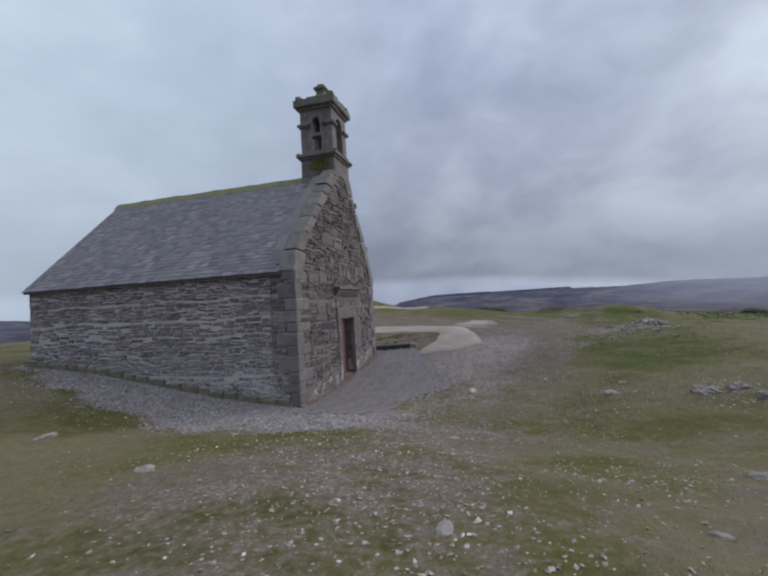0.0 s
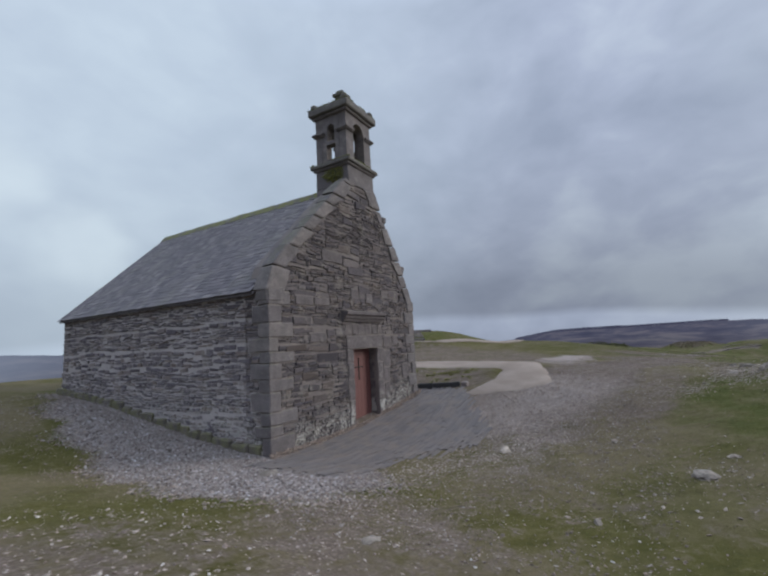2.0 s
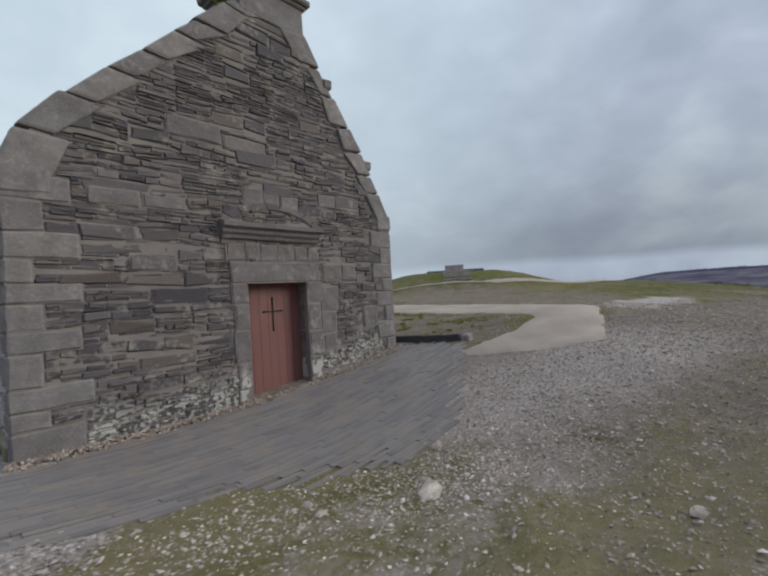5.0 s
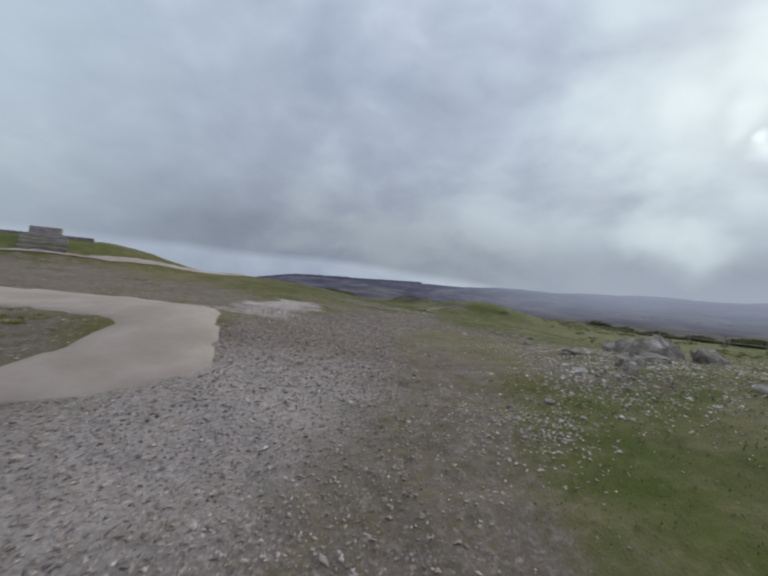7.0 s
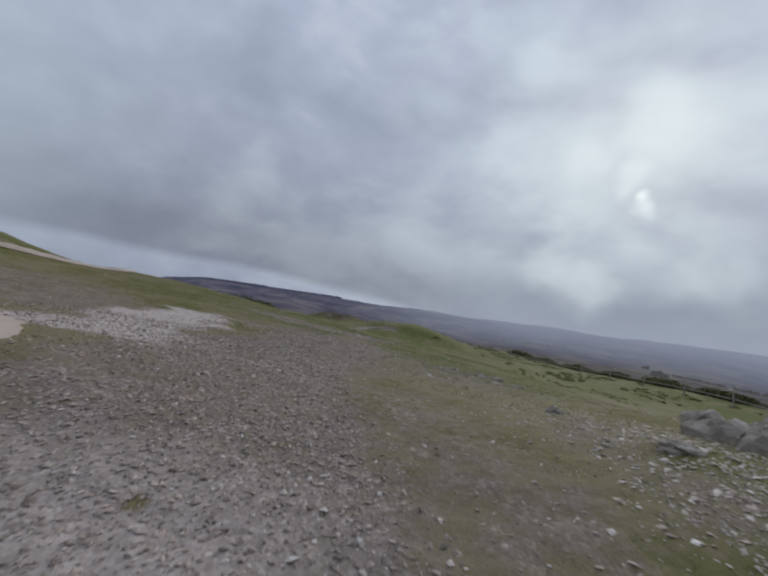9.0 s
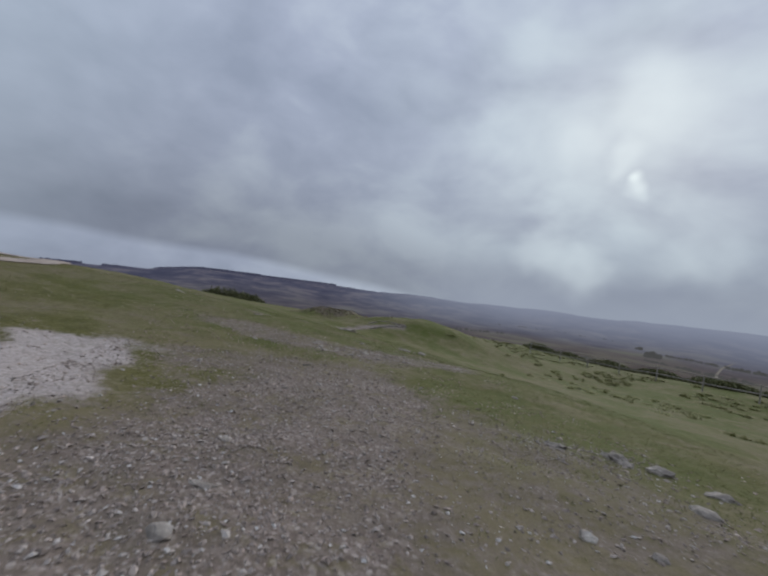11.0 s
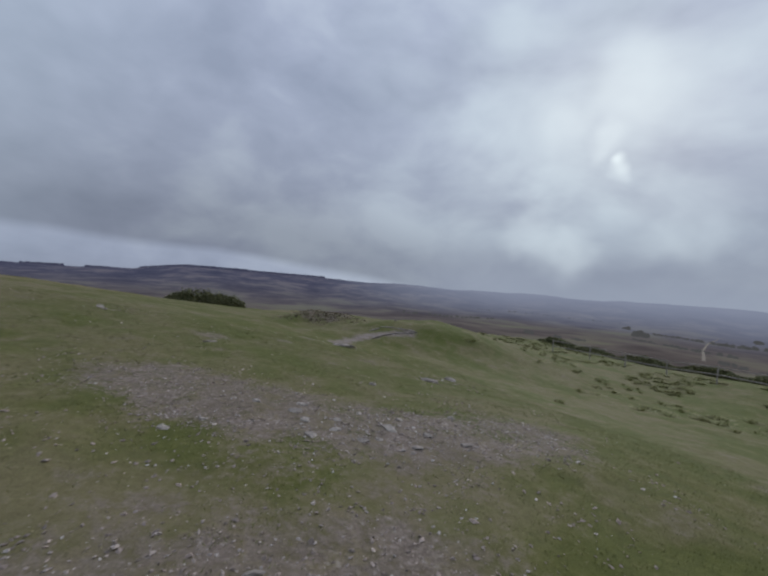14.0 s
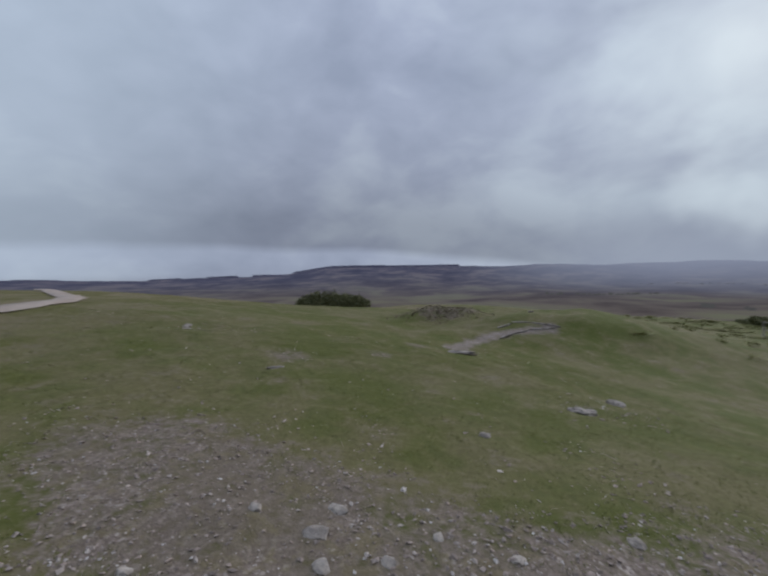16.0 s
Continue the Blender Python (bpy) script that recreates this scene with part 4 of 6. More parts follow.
DRESSED += [
    (4.13, 4.46, 1.60, 1.97, 0.03), (4.13, 4.40, 1.10, 1.58, 0.03), (4.13, 4.44, 0.62, 1.08, 0.03), (4.13, 4.40, 0.20, 0.60, 0.03), (4.13, 4.42, -0.15, 0.18, 0.03),
    (4.46, 4.86, 1.42, 1.88, 0.02), (4.42, 4.80, 1.00, 1.40, 0.02), (4.46, 4.76, 0.55, 0.98, 0.02), (5.55, 5.98, 1.02, 1.44, 0.02),
    (4.52, 4.98, 2.02, 2.30, 0.015), (5.02, 5.38, 2.04, 2.30, 0.015), (2.95, 3.30, 3.26, 3.56, 0.02), (3.34, 3.62, 3.24, 3.54, 0.02), (3.66, 4.02, 3.22, 3.50, 0.02),
    (1.25, 1.85, 2.20, 2.42, 0.015), (0.82, 1.40, 3.05, 3.26, 0.015), (1.45, 2.02, 3.06, 3.25, 0.015), (1.80, 2.60, 4.18, 4.46, 0.02), (2.66, 3.40, 4.14, 4.34, 0.02),
]


def dressed():
    r = random.Random(11)
    for x0, x1, z0, z1, proud in DRESSED:
        bm = bmesh.new()
        box(bm, x0 + 0.006, x1 - 0.006, -proud * 0.7, 0.3 if 2.6 < x0 < 4.2 and z1 < 2.4 else 0.12, z0 + 0.006, z1 - 0.006, 0.009)
        bmesh.ops.subdivide_edges(bm, edges=bm.edges[:], cuts=2, use_grid_fill=True)
        roughen(bm, 0.020, 5.0)
        part("block", bm, DOORSTONE, front_wall)
    pointing("pointing", [(x0 - 0.012, x1 + 0.012 if not 2.6 < x1 < 2.95 else x1 - 0.01, -proud * 0.7 + 0.012, 0.1, z0 - 0.010, z1 + 0.011) for x0, x1, z0, z1, proud in DRESSED])
    # moulded hood over the lintel, in three steps
    bm = bmesh.new()
    prof = [(0.03, 2.70), (-0.05, 2.70), (-0.07, 2.75), (-0.12, 2.79), (-0.13, 2.84), (-0.20, 2.88), (-0.20, 2.95), (0.03, 3.0)]
    a = [bm.verts.new((2.50 + 0.02 * math.sin(i), y, z)) for i, (y, z) in enumerate(prof)]
    b = [bm.verts.new((4.42 + 0.02 * math.cos(i), y, z)) for i, (y, z) in enumerate(prof)]
    bm.faces.new(a)
    bm.faces.new(b[::-1])
    for i in range(len(prof)):
        j = (i + 1) % len(prof)
        bm.faces.new((a[j], a[i], b[i], b[j]))
    bmesh.ops.recalc_face_normals(bm, faces=bm.faces)
    bmesh.ops.subdivide_edges(bm, edges=[e for e in bm.edges if abs(e.verts[0].co.x - e.verts[1].co.x) > 1], cuts=7)
    roughen(bm, 0.012, 4.0)
    part("hood_mould", bm, DOORSTONE, front_wall, "worn granite hood moulding over the door")
    # low relieving arch
    for i in range(9):
        t0, t1 = math.pi * (0.16 + 0.68 * i / 9), math.pi * (0.16 + 0.68 * (i + 1) / 9) - 0.02
        bm = bmesh.new()
        pts = [(3.5 - math.cos(t) * q * 1.05, 2.62 + math.sin(t) * q * 0.62) for t, q in ((t0, 1.0), (t1, 1.0), (t1, 1.16), (t0, 1.16))]
        prism(bm, pts, -0.015, 0.1)
        part("voussoir", bm, SCHIST, front_wall)


dressed()


def facade_stones():
    r = random.Random(21)
    block = [(x0 - 0.012, x1 + 0.012, z0 - 0.012, z1 + 0.012) for x0, x1, z0, z1, _ in DRESSED] + [(2.9, 4.17, -0.9, 2.0), (2.48, 4.44, 2.68, 3.02)]
    pieces = []

    def free(zm):
        """Stretches of the wall at one height that no dressed stone takes up."""
        if zm < EAVE:
            lo = max([a for q0, q1, a, b in LEFT_QUOINS if q0 - 0.01 < zm < q1 + 0.01] or [0.3]) + 0.012
            hi = W - max([a for q0, q1, a in RIGHT_QUOINS if q0 - 0.01 < zm < q1 + 0.01] or [0.0]) - 0.012
        else:
            lo, hi = along(LEFT_SLOPE, zm) + 0.30, along(RIGHT_SLOPE, zm) - 0.30
        spans, x = [], lo
        for x0, x1 in sorted((x0, x1) for x0, x1, z0, z1 in block if z0 < zm < z1):
            if x0 > x:
                spans.append((x, min(x0, hi)))
            x = max(x, x1)
        return spans + [(x, hi)]

    def put(x0, x1, zm, h, tilt, pivot):
        for a, b in free(zm):
            p, q = max(a, x0), min(b, x1)
            if q - p < 0.05:
                continue
            sag = -math.tan(tilt) * ((p + q) / 2 - pivot)
            m = Matrix.LocRotScale(((p + q) / 2, 0.038 + r.uniform(-0.010, 0.010), zm + sag), Euler((r.uniform(-0.06, 0.06), tilt + r.uniform(-0.025, 0.025), r.uniform(-0.02, 0.02))), (q - p - 0.008, r.uniform(0.08, 0.13), h * r.uniform(0.78, 1.02)))
            pieces.append((m, r.randrange(len(STONES))))

    # beds of uneven height, each broken into short runs of thin layers, middling stones or one block
    z = -0.45
    while z < 6.5:
        bed = r.uniform(0.14, 0.36)
        x = -0.1 - r.uniform(0, 0.5)
        while x < W:
            run = r.uniform(0.35, 1.1)
            kind, tilt = r.random(), r.gauss(0, 0.035)
            lift = r.uniform(-0.03, 0.03)
            low, high = z + lift, z + bed + lift
            if kind < 0.36:
                run = r.uniform(0.35, 0.85)
                put(x, x + run, (low + high) / 2, min(high - low, 0.27), tilt * 0.4, x + run / 2)
                if high - low > 0.27:
                    put(x, x + run, high - 0.03, 0.05, tilt, x + run / 2)
            else:
                while low < high - 0.02:
                    h = min(r.uniform(0.03, 0.065) if kind < 0.64 else r.uniform(0.065, 0.12), high - low)
                    d = x
                    while d < x + run - 0.03:
                        w = r.uniform(0.10, 0.46) if h < 0.07 else r.uniform(0.12, 0.36)
                        if x + run - d - w < 0.1:
                            w = x + run - d
                        put(d, d + w, low + h / 2, h, tilt, x + run / 2)
                        d += w
                    low += h
            x += run
        z += bed
    # a second, deeper skin closes the joints between the runs
    outer, pieces = pieces, []
    for z, h in courses(r, -0.45, 6.4):
        for a, b in free(z + h / 2):
            x = a
            while b - x > 0.06:
                w = min(r.uniform(0.12, 0.5), b - x)
                m = Matrix.LocRotScale((x + w / 2, 0.052 + r.uniform(-0.006, 0.006), z + h / 2), Euler((0, r.uniform(-0.04, 0.04), 0)), (w, 0.1, h * 0.9))
                if noise.noise(Vector((x * 0.8, 3.0, z * 0.9))) < 0.12 + 0.3 * (z < 1.2):
                    pieces.append((m, r.randrange(len(STONES))))
                x += w
    inner, pieces = pieces, outer
    pieces.sort(key=lambda q: (q[0].translation.x - 4.2) ** 2 + (q[0].translation.z - 1.2) ** 2)
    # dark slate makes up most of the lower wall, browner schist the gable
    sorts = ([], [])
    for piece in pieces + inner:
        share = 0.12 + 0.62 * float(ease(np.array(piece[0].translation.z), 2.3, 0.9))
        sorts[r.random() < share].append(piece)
    lay(sorts[0], front_wall, "stone", SCHIST_STONES, SCHIST, 150)
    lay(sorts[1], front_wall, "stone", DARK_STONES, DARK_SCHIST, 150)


def side_stones():
    r = random.Random(22)
    pieces = []
    for z, h in courses(r, -0.3, EAVE - 0.03):
        h = min(h, 0.12)
        zm = z + h / 2
        y = max([b for q0, q1, a, b in LEFT_QUOINS if q0 - 0.01 < zm < q1 + 0.01] or [0.3]) + 0.02
        while y < L - 0.02:
            w = min(r.uniform(0.13, 0.42), L - y)
            if zm > float(land(np.array(-0.3), np.array(y))) - 0.15 and w > 0.05:
                drop = 0.09 * noise.noise(Vector((y * 0.8, 7.4, z * 0.7))) + r.uniform(-0.014, 0.014)
                m = Matrix.LocRotScale((0.03 + r.uniform(-0.006, 0.02), y + w / 2, zm + drop), Euler((r.uniform(-0.05, 0.05), r.uniform(-0.08, 0.08), radians(-90) + r.uniform(-0.02, 0.02))), (w - 0.020, r.uniform(0.06, 0.1), h * r.uniform(0.80, 1.04)))
                pieces.append((m, r.randrange(len(STONES))))
            y += w
    pieces.sort(key=lambda q: q[0].translation.y + abs(q[0].translation.z - 1.6) * 0.5)
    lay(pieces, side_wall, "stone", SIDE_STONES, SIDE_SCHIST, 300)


def copings():
    r = random.Random(5)
    for slope, side in ((LEFT_SLOPE, 1), (RIGHT_SLOPE, -1)):
        pts = [Vector(p) for p in slope]
        run = [0.0]
        for a, b in zip(pts, pts[1:]):
            run.append(run[-1] + (b - a).length)
        at = lambda d: Vector((np.interp(d, run, [p.x for p in pts]), np.interp(d, run, [p.y for p in pts])))
        d = 0.0
        while d < run[-1] - 0.1:
            n = min(r.uniform(0.40, 0.72), run[-1] - d)
            if run[-1] - d - n < 0.2:
                n = run[-1] - d
            a, b = at(d + 0.008), at(d + n - 0.008)
            way = (b - a).normalized()
            inward = Vector((way.y, -way.x)) * side
            t0, t1 = r.uniform(0.28, 0.48), r.uniform(0.28, 0.48)
            lift = -inward * r.uniform(-0.01, 0.045)
            outline = [a + lift, b + lift, b + Vector((side * t1 * 1.15, -0.05)), a + Vector((side * t0 * 1.15, -0.02))]
            bm = bmesh.new()
            prism(bm, [(p.x, p.y) for p in outline], -0.03 + r.uniform(-0.012, 0.012), 0.36)
            bmesh.ops.bevel(bm, geom=bm.edges[:], offset=0.045, segments=2, affect="EDGES", profile=0.6)
            roughen(bm, 0.022, 2.6)
            part("coping_stone", bm, GRANITE, front_wall)
            d += n
    # two small corbel lumps stand out of the right-hand coping
    for x, z in ((5.93, 4.46), (4.92, 5.90)):
        bm = bmesh.new()
        box(bm, x - 0.12, x + 0.10, -0.04, 0.35, z - 0.10, z + 0.09, 0.03)
        roughen(bm, 0.02, 5.0)
        part("corbel", bm, GRANITE, front_wall)
    # kneelers at the feet of the gable
    for x0, x1 in ((-0.045, 0.46), (W - 0.42, W + 0.06)):
        bm = bmesh.new()
        box(bm, x0, x1, -0.035, 0.36, 3.06, 3.42, 0.05)
        bmesh.ops.subdivide_edges(bm, edges=bm.edges[:], cuts=1)
        roughen(bm, 0.022, 3.0)
        part("kneeler", bm, GRANITE, front_wall)


copings()


def roof():
    """Two slopes of small slates on boards, with a mossy ridge."""
    bm = bmesh.new()
    for foot, side in (((-0.10, EAVE - 0.02), 1), ((W + 0.10, EAVE - 0.02), -1)):
        a, b = Vector((foot[0], foot[1])), Vector((RIDGE_X, RIDGE_Z - 0.04))
        v = [bm.verts.new((p.x, y, p.y + k)) for y in (0.33, L + 0.06) for p in (a, b) for k in (0.0, -0.05)]
        for f in ((0, 2, 6, 4), (1, 5, 7, 3), (0, 4, 5, 1), (2, 3, 7, 6), (0, 1, 3, 2), (4, 6, 7, 5)):
            bm.faces.new([v[i] for i in f])
    bmesh.ops.recalc_face_normals(bm, faces=bm.faces)
    deck = part("roof", bm, SLATE, chapel, "steep roof of small weathered blue-grey slates")
    unit = bmesh.new()
    box(unit, -0.5, 0.5, -0.5, 0.5, -0.5, 0.5)
    slab = [mesh_of("slate", unit, SLATE)]
    r = random.Random(9)
    pieces = []
    for foot, side in ((Vector((-0.14, 0, EAVE - 0.03)), 1), (Vector((W + 0.14, 0, EAVE - 0.03)), -1)):
        top = Vector((RIDGE_X, 0, RIDGE_Z))
        up = (top - foot)
        length, way = up.length, up.normalized()
        tilt = math.atan2(way.z, abs(way.x))
        row, d = 0, 0.0
        while d < length - 0.19:
            step = 0.155 - 0.045 * d / length
            y = 0.345 + (0.12 if row % 2 else 0)
            while y < L + 0.04:
                w = r.uniform(0.15, 0.27) if side > 0 else 0.6
                w = min(w, L + 0.06 - y)
                c = foot + way * (d + 0.11 + r.uniform(-0.012, 0.012)) + Vector((0, y + w / 2, 0.028 + r.uniform(0, 0.008)))
                turn = Euler((0, -side * (tilt - 0.035 - r.uniform(0, 0.02)), r.uniform(-0.025, 0.025)))
                pieces.append((Matrix.LocRotScale(c, turn, (0.25, w - 0.004, 0.016)), 0))
                y += w
            d += step
            row += 1
    pieces.sort(key=lambda q: q[0].translation.y + (q[0].translation.z - 3.3) * 0.8 + (50 if q[0].translation.x > RIDGE_X else 0))
    y = 1.1
    while y < L:
        n = r.uniform(0.26, 0.40)
        bm = bmesh.new()
        prism(bm, [(RIDGE_X - 0.27, RIDGE_Z - 0.20), (RIDGE_X - 0.06, RIDGE_Z + 0.035), (RIDGE_X, RIDGE_Z + 0.06 + r.uniform(0, 0.03)), (RIDGE_X + 0.06, RIDGE_Z + 0.035), (RIDGE_X + 0.27, RIDGE_Z - 0.20)], y, y + n - 0.01)
        roughen(bm, 0.012, 6.0)
        part("ridge_tile", bm, MOSSY, deck)
        y += n
    return deck, pieces, slab


roof_deck, slate_pieces, slate_unit = roof()


def arched(bm, x0, x1, z0, z1, hole0, hole1, spring, y0, y1):
    """A slab of wall with an arched opening that stands on its lower edge."""
    c, rad = (hole0 + hole1) / 2, (hole1 - hole0) / 2
    arch = [(c - rad * math.cos(math.pi * i / 10), spring + rad * math.sin(math.pi * i / 10)) for i in range(11)]
    prism(bm, [(x0, z0), (x0, z1), (x1, z1), (x1, z0), (hole1, z0)] + arch[::-1] + [(hole0, z0)], y0, y1)


def belfry():
    cx, x0, x1, y0, y1 = 3.72, 3.06, 4.38, -0.02, 1.12
    bm = bmesh.new()
    box(bm, x0, x1, y0, y1, 6.56, 7.12, 0.02)
    box(bm, x0 + 0.01, x1 - 0.01, 0.12, y1 - 0.01, 5.7, 6.57)
    roughen(bm, 0.012, 3.0)
    base = part("turret_base", bm, GRANITE, chapel, "square granite base of the bell turret")
    for low, high, out, name in ((7.10, 7.17, 0.06, "cornice"), (7.17, 7.29, 0.12, "cornice"), (8.72, 8.80, 0.05, "cornice"), (8.80, 9.02, 0.13, "cornice")):
        bm = bmesh.new()
        box(bm, x0 - out, x1 + out, y0 - out, y1 + out, low, high, 0.025)
        bmesh.ops.subdivide_edges(bm, edges=bm.edges[:], cuts=2)
        roughen(bm, 0.014, 4.0)
        part(name, bm, MOSSY if out > 0.1 else GRANITE, chapel, "lichened moulded granite cornice")
    # front and back with a tall arch, the sides with a square opening under a small arch
    for ya, yb in ((y0 + 0.03, y0 + 0.27), (y1 - 0.27, y1 - 0.03)):
        bm = bmesh.new()
        arched(bm, x0 + 0.03, x1 - 0.03, 7.29, 8.73, cx - 0.27, cx + 0.27, 8.28, ya, yb)
        part("turret_wall", bm, GRANITE, chapel)
    for xa, xb in ((x0 + 0.03, x0 + 0.27), (x1 - 0.27, x1 - 0.03)):
        bm = bmesh.new()
        ym = (y0 + y1) / 2
        arched(bm, -(y1 - 0.28), -(y0 + 0.28), 7.96, 8.72, -ym - 0.13, -ym + 0.13, 8.34, -xb, -xa)
        for v in bm.verts:
            v.co = Vector((-v.co.y, -v.co.x, v.co.z))
        box(bm, xa, xb, y0 + 0.28, ym - 0.16, 7.29, 7.96)
        box(bm, xa, xb, ym + 0.16, y1 - 0.28, 7.29, 7.96)
        box(bm, xa, xb, ym - 0.16, ym + 0.16, 7.86, 7.96)
        box(bm, xa, xb, ym - 0.16, ym + 0.16, 7.29, 7.40)
        bmesh.ops.recalc_face_normals(bm, faces=bm.faces)
        part("turret_wall", bm, GRANITE, chapel)
    for sx in (x0, x1):
        for sy in (y0, y1):
            bm = bmesh.new()
            dx, dy = (1 if sx == x0 else -1), (1 if sy == y0 else -1)
            for low, high, out in ((8.16, 8.20, 0.03), (8.20, 8.27, 0.06)):
                xa, xb = sorted((sx - dx * out, sx + dx * 0.36))
                ya, yb = sorted((sy - dy * out, sy + dy * 0.36))
                box(bm, xa, xb, ya, yb, low, high, 0.012)
            part("impost", bm, GRANITE, chapel, "moulded granite impost band")
            bm = bmesh.new()
            kx, ky = sx + dx * 0.02, sy + dy * 0.02
            box(bm, kx - 0.10, kx + 0.10, ky - 0.10, ky + 0.10, 9.0, 9.20, 0.04)
            roughen(bm, 0.02, 6.0)
            part("corner_knob", bm, MOSSY, chapel, "worn granite knob with moss")
    bm = bmesh.new()
    for z, k in ((9.0, 0.60), (9.12, 0.46), (9.22, 0.30), (9.30, 0.2)):
        box(bm, cx - k, cx + k, 0.55 - k * 0.85, 0.55 + k * 0.85, z, z + 0.14, 0.03)
    roughen(bm, 0.02, 5.0)
    cap = part("turret_cap", bm, MOSSY, chapel, "mossy stepped stone cap")
    bm = bmesh.new()
    box(bm, cx - 0.15, cx + 0.15, 0.40, 0.70, 9.34, 9.60, 0.03)
    box(bm, cx - 0.21, cx + 0.21, 0.34, 0.76, 9.60, 9.70, 0.03)
    box(bm, cx - 0.13, cx + 0.13, 0.42, 0.68, 9.70, 9.80, 0.04)
    roughen(bm, 0.02, 5.0)
    part("finial", bm, MOSSY, cap, "broken granite finial")
    # low weathered kerb where the turret meets the slates
    bm = bmesh.new()
    box(bm, x0 - 0.12, x0 + 0.1, 0.5, 1.2, 6.05, 6.22, 0.03)
    roughen(bm, 0.02, 5.0)
    part("flashing_stone", bm, GRANITE, base)
    r = random.Random(31)
    verts, faces = [], []
    for _ in range(1500):
        y, z = r.uniform(0.1, 0.9), r.uniform(6.62, 7.08)
        if (y - 0.45) ** 2 / 0.16 + (z - 6.92) ** 2 / 0.07 > r.uniform(0.4, 1.1):
            continue
        c = Vector((x0 - r.uniform(0.0, 0.05), y, z))
        s = r.uniform(0.015, 0.04)
        o = len(verts)
        for _ in range(3):
            verts.append(tuple(c + Vector((r.uniform(-s, s), r.uniform(-s, s), r.uniform(-s, s)))))
        faces.append((o, o + 1, o + 2))
    # a fringe of moss along the ledges
    for _ in range(2600):
        z, out = ((7.29, 0.12), (9.02, 0.13))[r.random() < 0.6]
        if r.random() < 0.5:
            c = Vector((x0 - out + abs(r.gauss(0, 0.05)), r.uniform(y0 - out, y1 + out), z))
        else:
            c = Vector((r.uniform(x0 - out, x1 + out), y0 - out + abs(r.gauss(0, 0.05)), z))
        if noise.noise(c * 3.1) < -0.05:
            continue
        s = r.uniform(0.012, 0.035)
        o = len(verts)
        for _ in range(3):
            verts.append(tuple(c + Vector((r.uniform(-s, s), r.uniform(-s, s), r.uniform(-s * 0.4, s)))))
        faces.append((o, o + 1, o + 2))
    moss = raw("moss", verts, faces, MOSS, base)
    tagged(moss, "green-brown moss", kind="stuff")


belfry()


def chapel_door():
    door = new("door")
    door.parent = chapel
    door["label"] = "closed red-brown plank door with an iron cross"
    r = random.Random(2)
    x = 2.955
    widths = [0.17, 0.165, 0.17, 0.17, 0.165, 0.17, 0.165]
    for w in widths:
        bm = bmesh.new()
        box(bm, x + 0.0008, x + w - 0.0008, 0.27 + r.uniform(0, 0.002), 0.32, -0.06, 1.985, 0.003)
        part("plank", bm, DOOR_RED, door)
        x += w
    bm = bmesh.new()
    box(bm, 3.54, 3.564, 0.250, 0.272, 1.16, 1.72, 0.005)
    box(bm, 3.37, 3.73, 0.252, 0.272, 1.478, 1.502, 0.005)
    for px, pz in ((3.552, 1.72), (3.552, 1.16), (3.37, 1.49), (3.73, 1.49)):
        bmesh.ops.create_uvsphere(bm, u_segments=8, v_segments=6, radius=0.019, matrix=Matrix.Translation((px, 0.26, pz)))
    part("cross", bm, IRON, door, "black wrought-iron cross")
    bm = bmesh.new()
    box(bm, 2.90, 4.17, -0.02, 0.55, -0.32, -0.045, 0.02)
    roughen(bm, 0.012, 3.0)
    part("threshold", bm, GRANITE, chapel, "worn granite threshold")
    bm = bmesh.new()
    box(bm, 2.75, 4.30, 0.33, 0.40, -0.3, 2.1)
    part("door_backing", bm, DOOR_RED, door)


chapel_door()


def footing():
    """Mossy footing blocks along the long wall, and lime-splashed rubble along the gable."""
    r = random.Random(13)
    y = 0.25
    while y < L:
        n = r.uniform(0.28, 0.55)
        g = float(land(np.array(-0.2), np.array(y + n / 2)))
        bm = bmesh.new()
        box(bm, -0.055 + r.uniform(-0.02, 0.02), 0.1, y, y + n - 0.004, g - 0.3, g + r.uniform(0.14, 0.20), 0.03)
        bmesh.ops.subdivide_edges(bm, edges=bm.edges[:], cuts=2)
        roughen(bm, 0.035, 3.5)
        part("footing_block", bm, FOOTING, side_wall)
        y += n


footing()


# ---- paving, verge and rubble before the gable ----
def inside(x, y, outline):
    hit = False
    for (ax, ay), (bx, by) in zip(outline, outline[1:] + outline[:1]):
        if (ay > y) != (by > y) and x < ax + (y - ay) * (bx - ax) / (by - ay):
            hit = not hit
    return hit


def level(x, y):
    return float(land(np.array(float(x)), np.array(float(y))))


APRON = [(-0.7, -0.12), (6.55, -0.12), (6.6, 0.62), (6.85, 0.5), (7.27, -1.2), (6.6, -1.65), (5.35, -2.3), (4.7, -2.7), (4.1, -3.1), (3.6, -3.35), (2.95, -3.2), (2.15, -2.6), (1.4, -2.2), (0.2, -2.05), (-0.7, -2.0)]


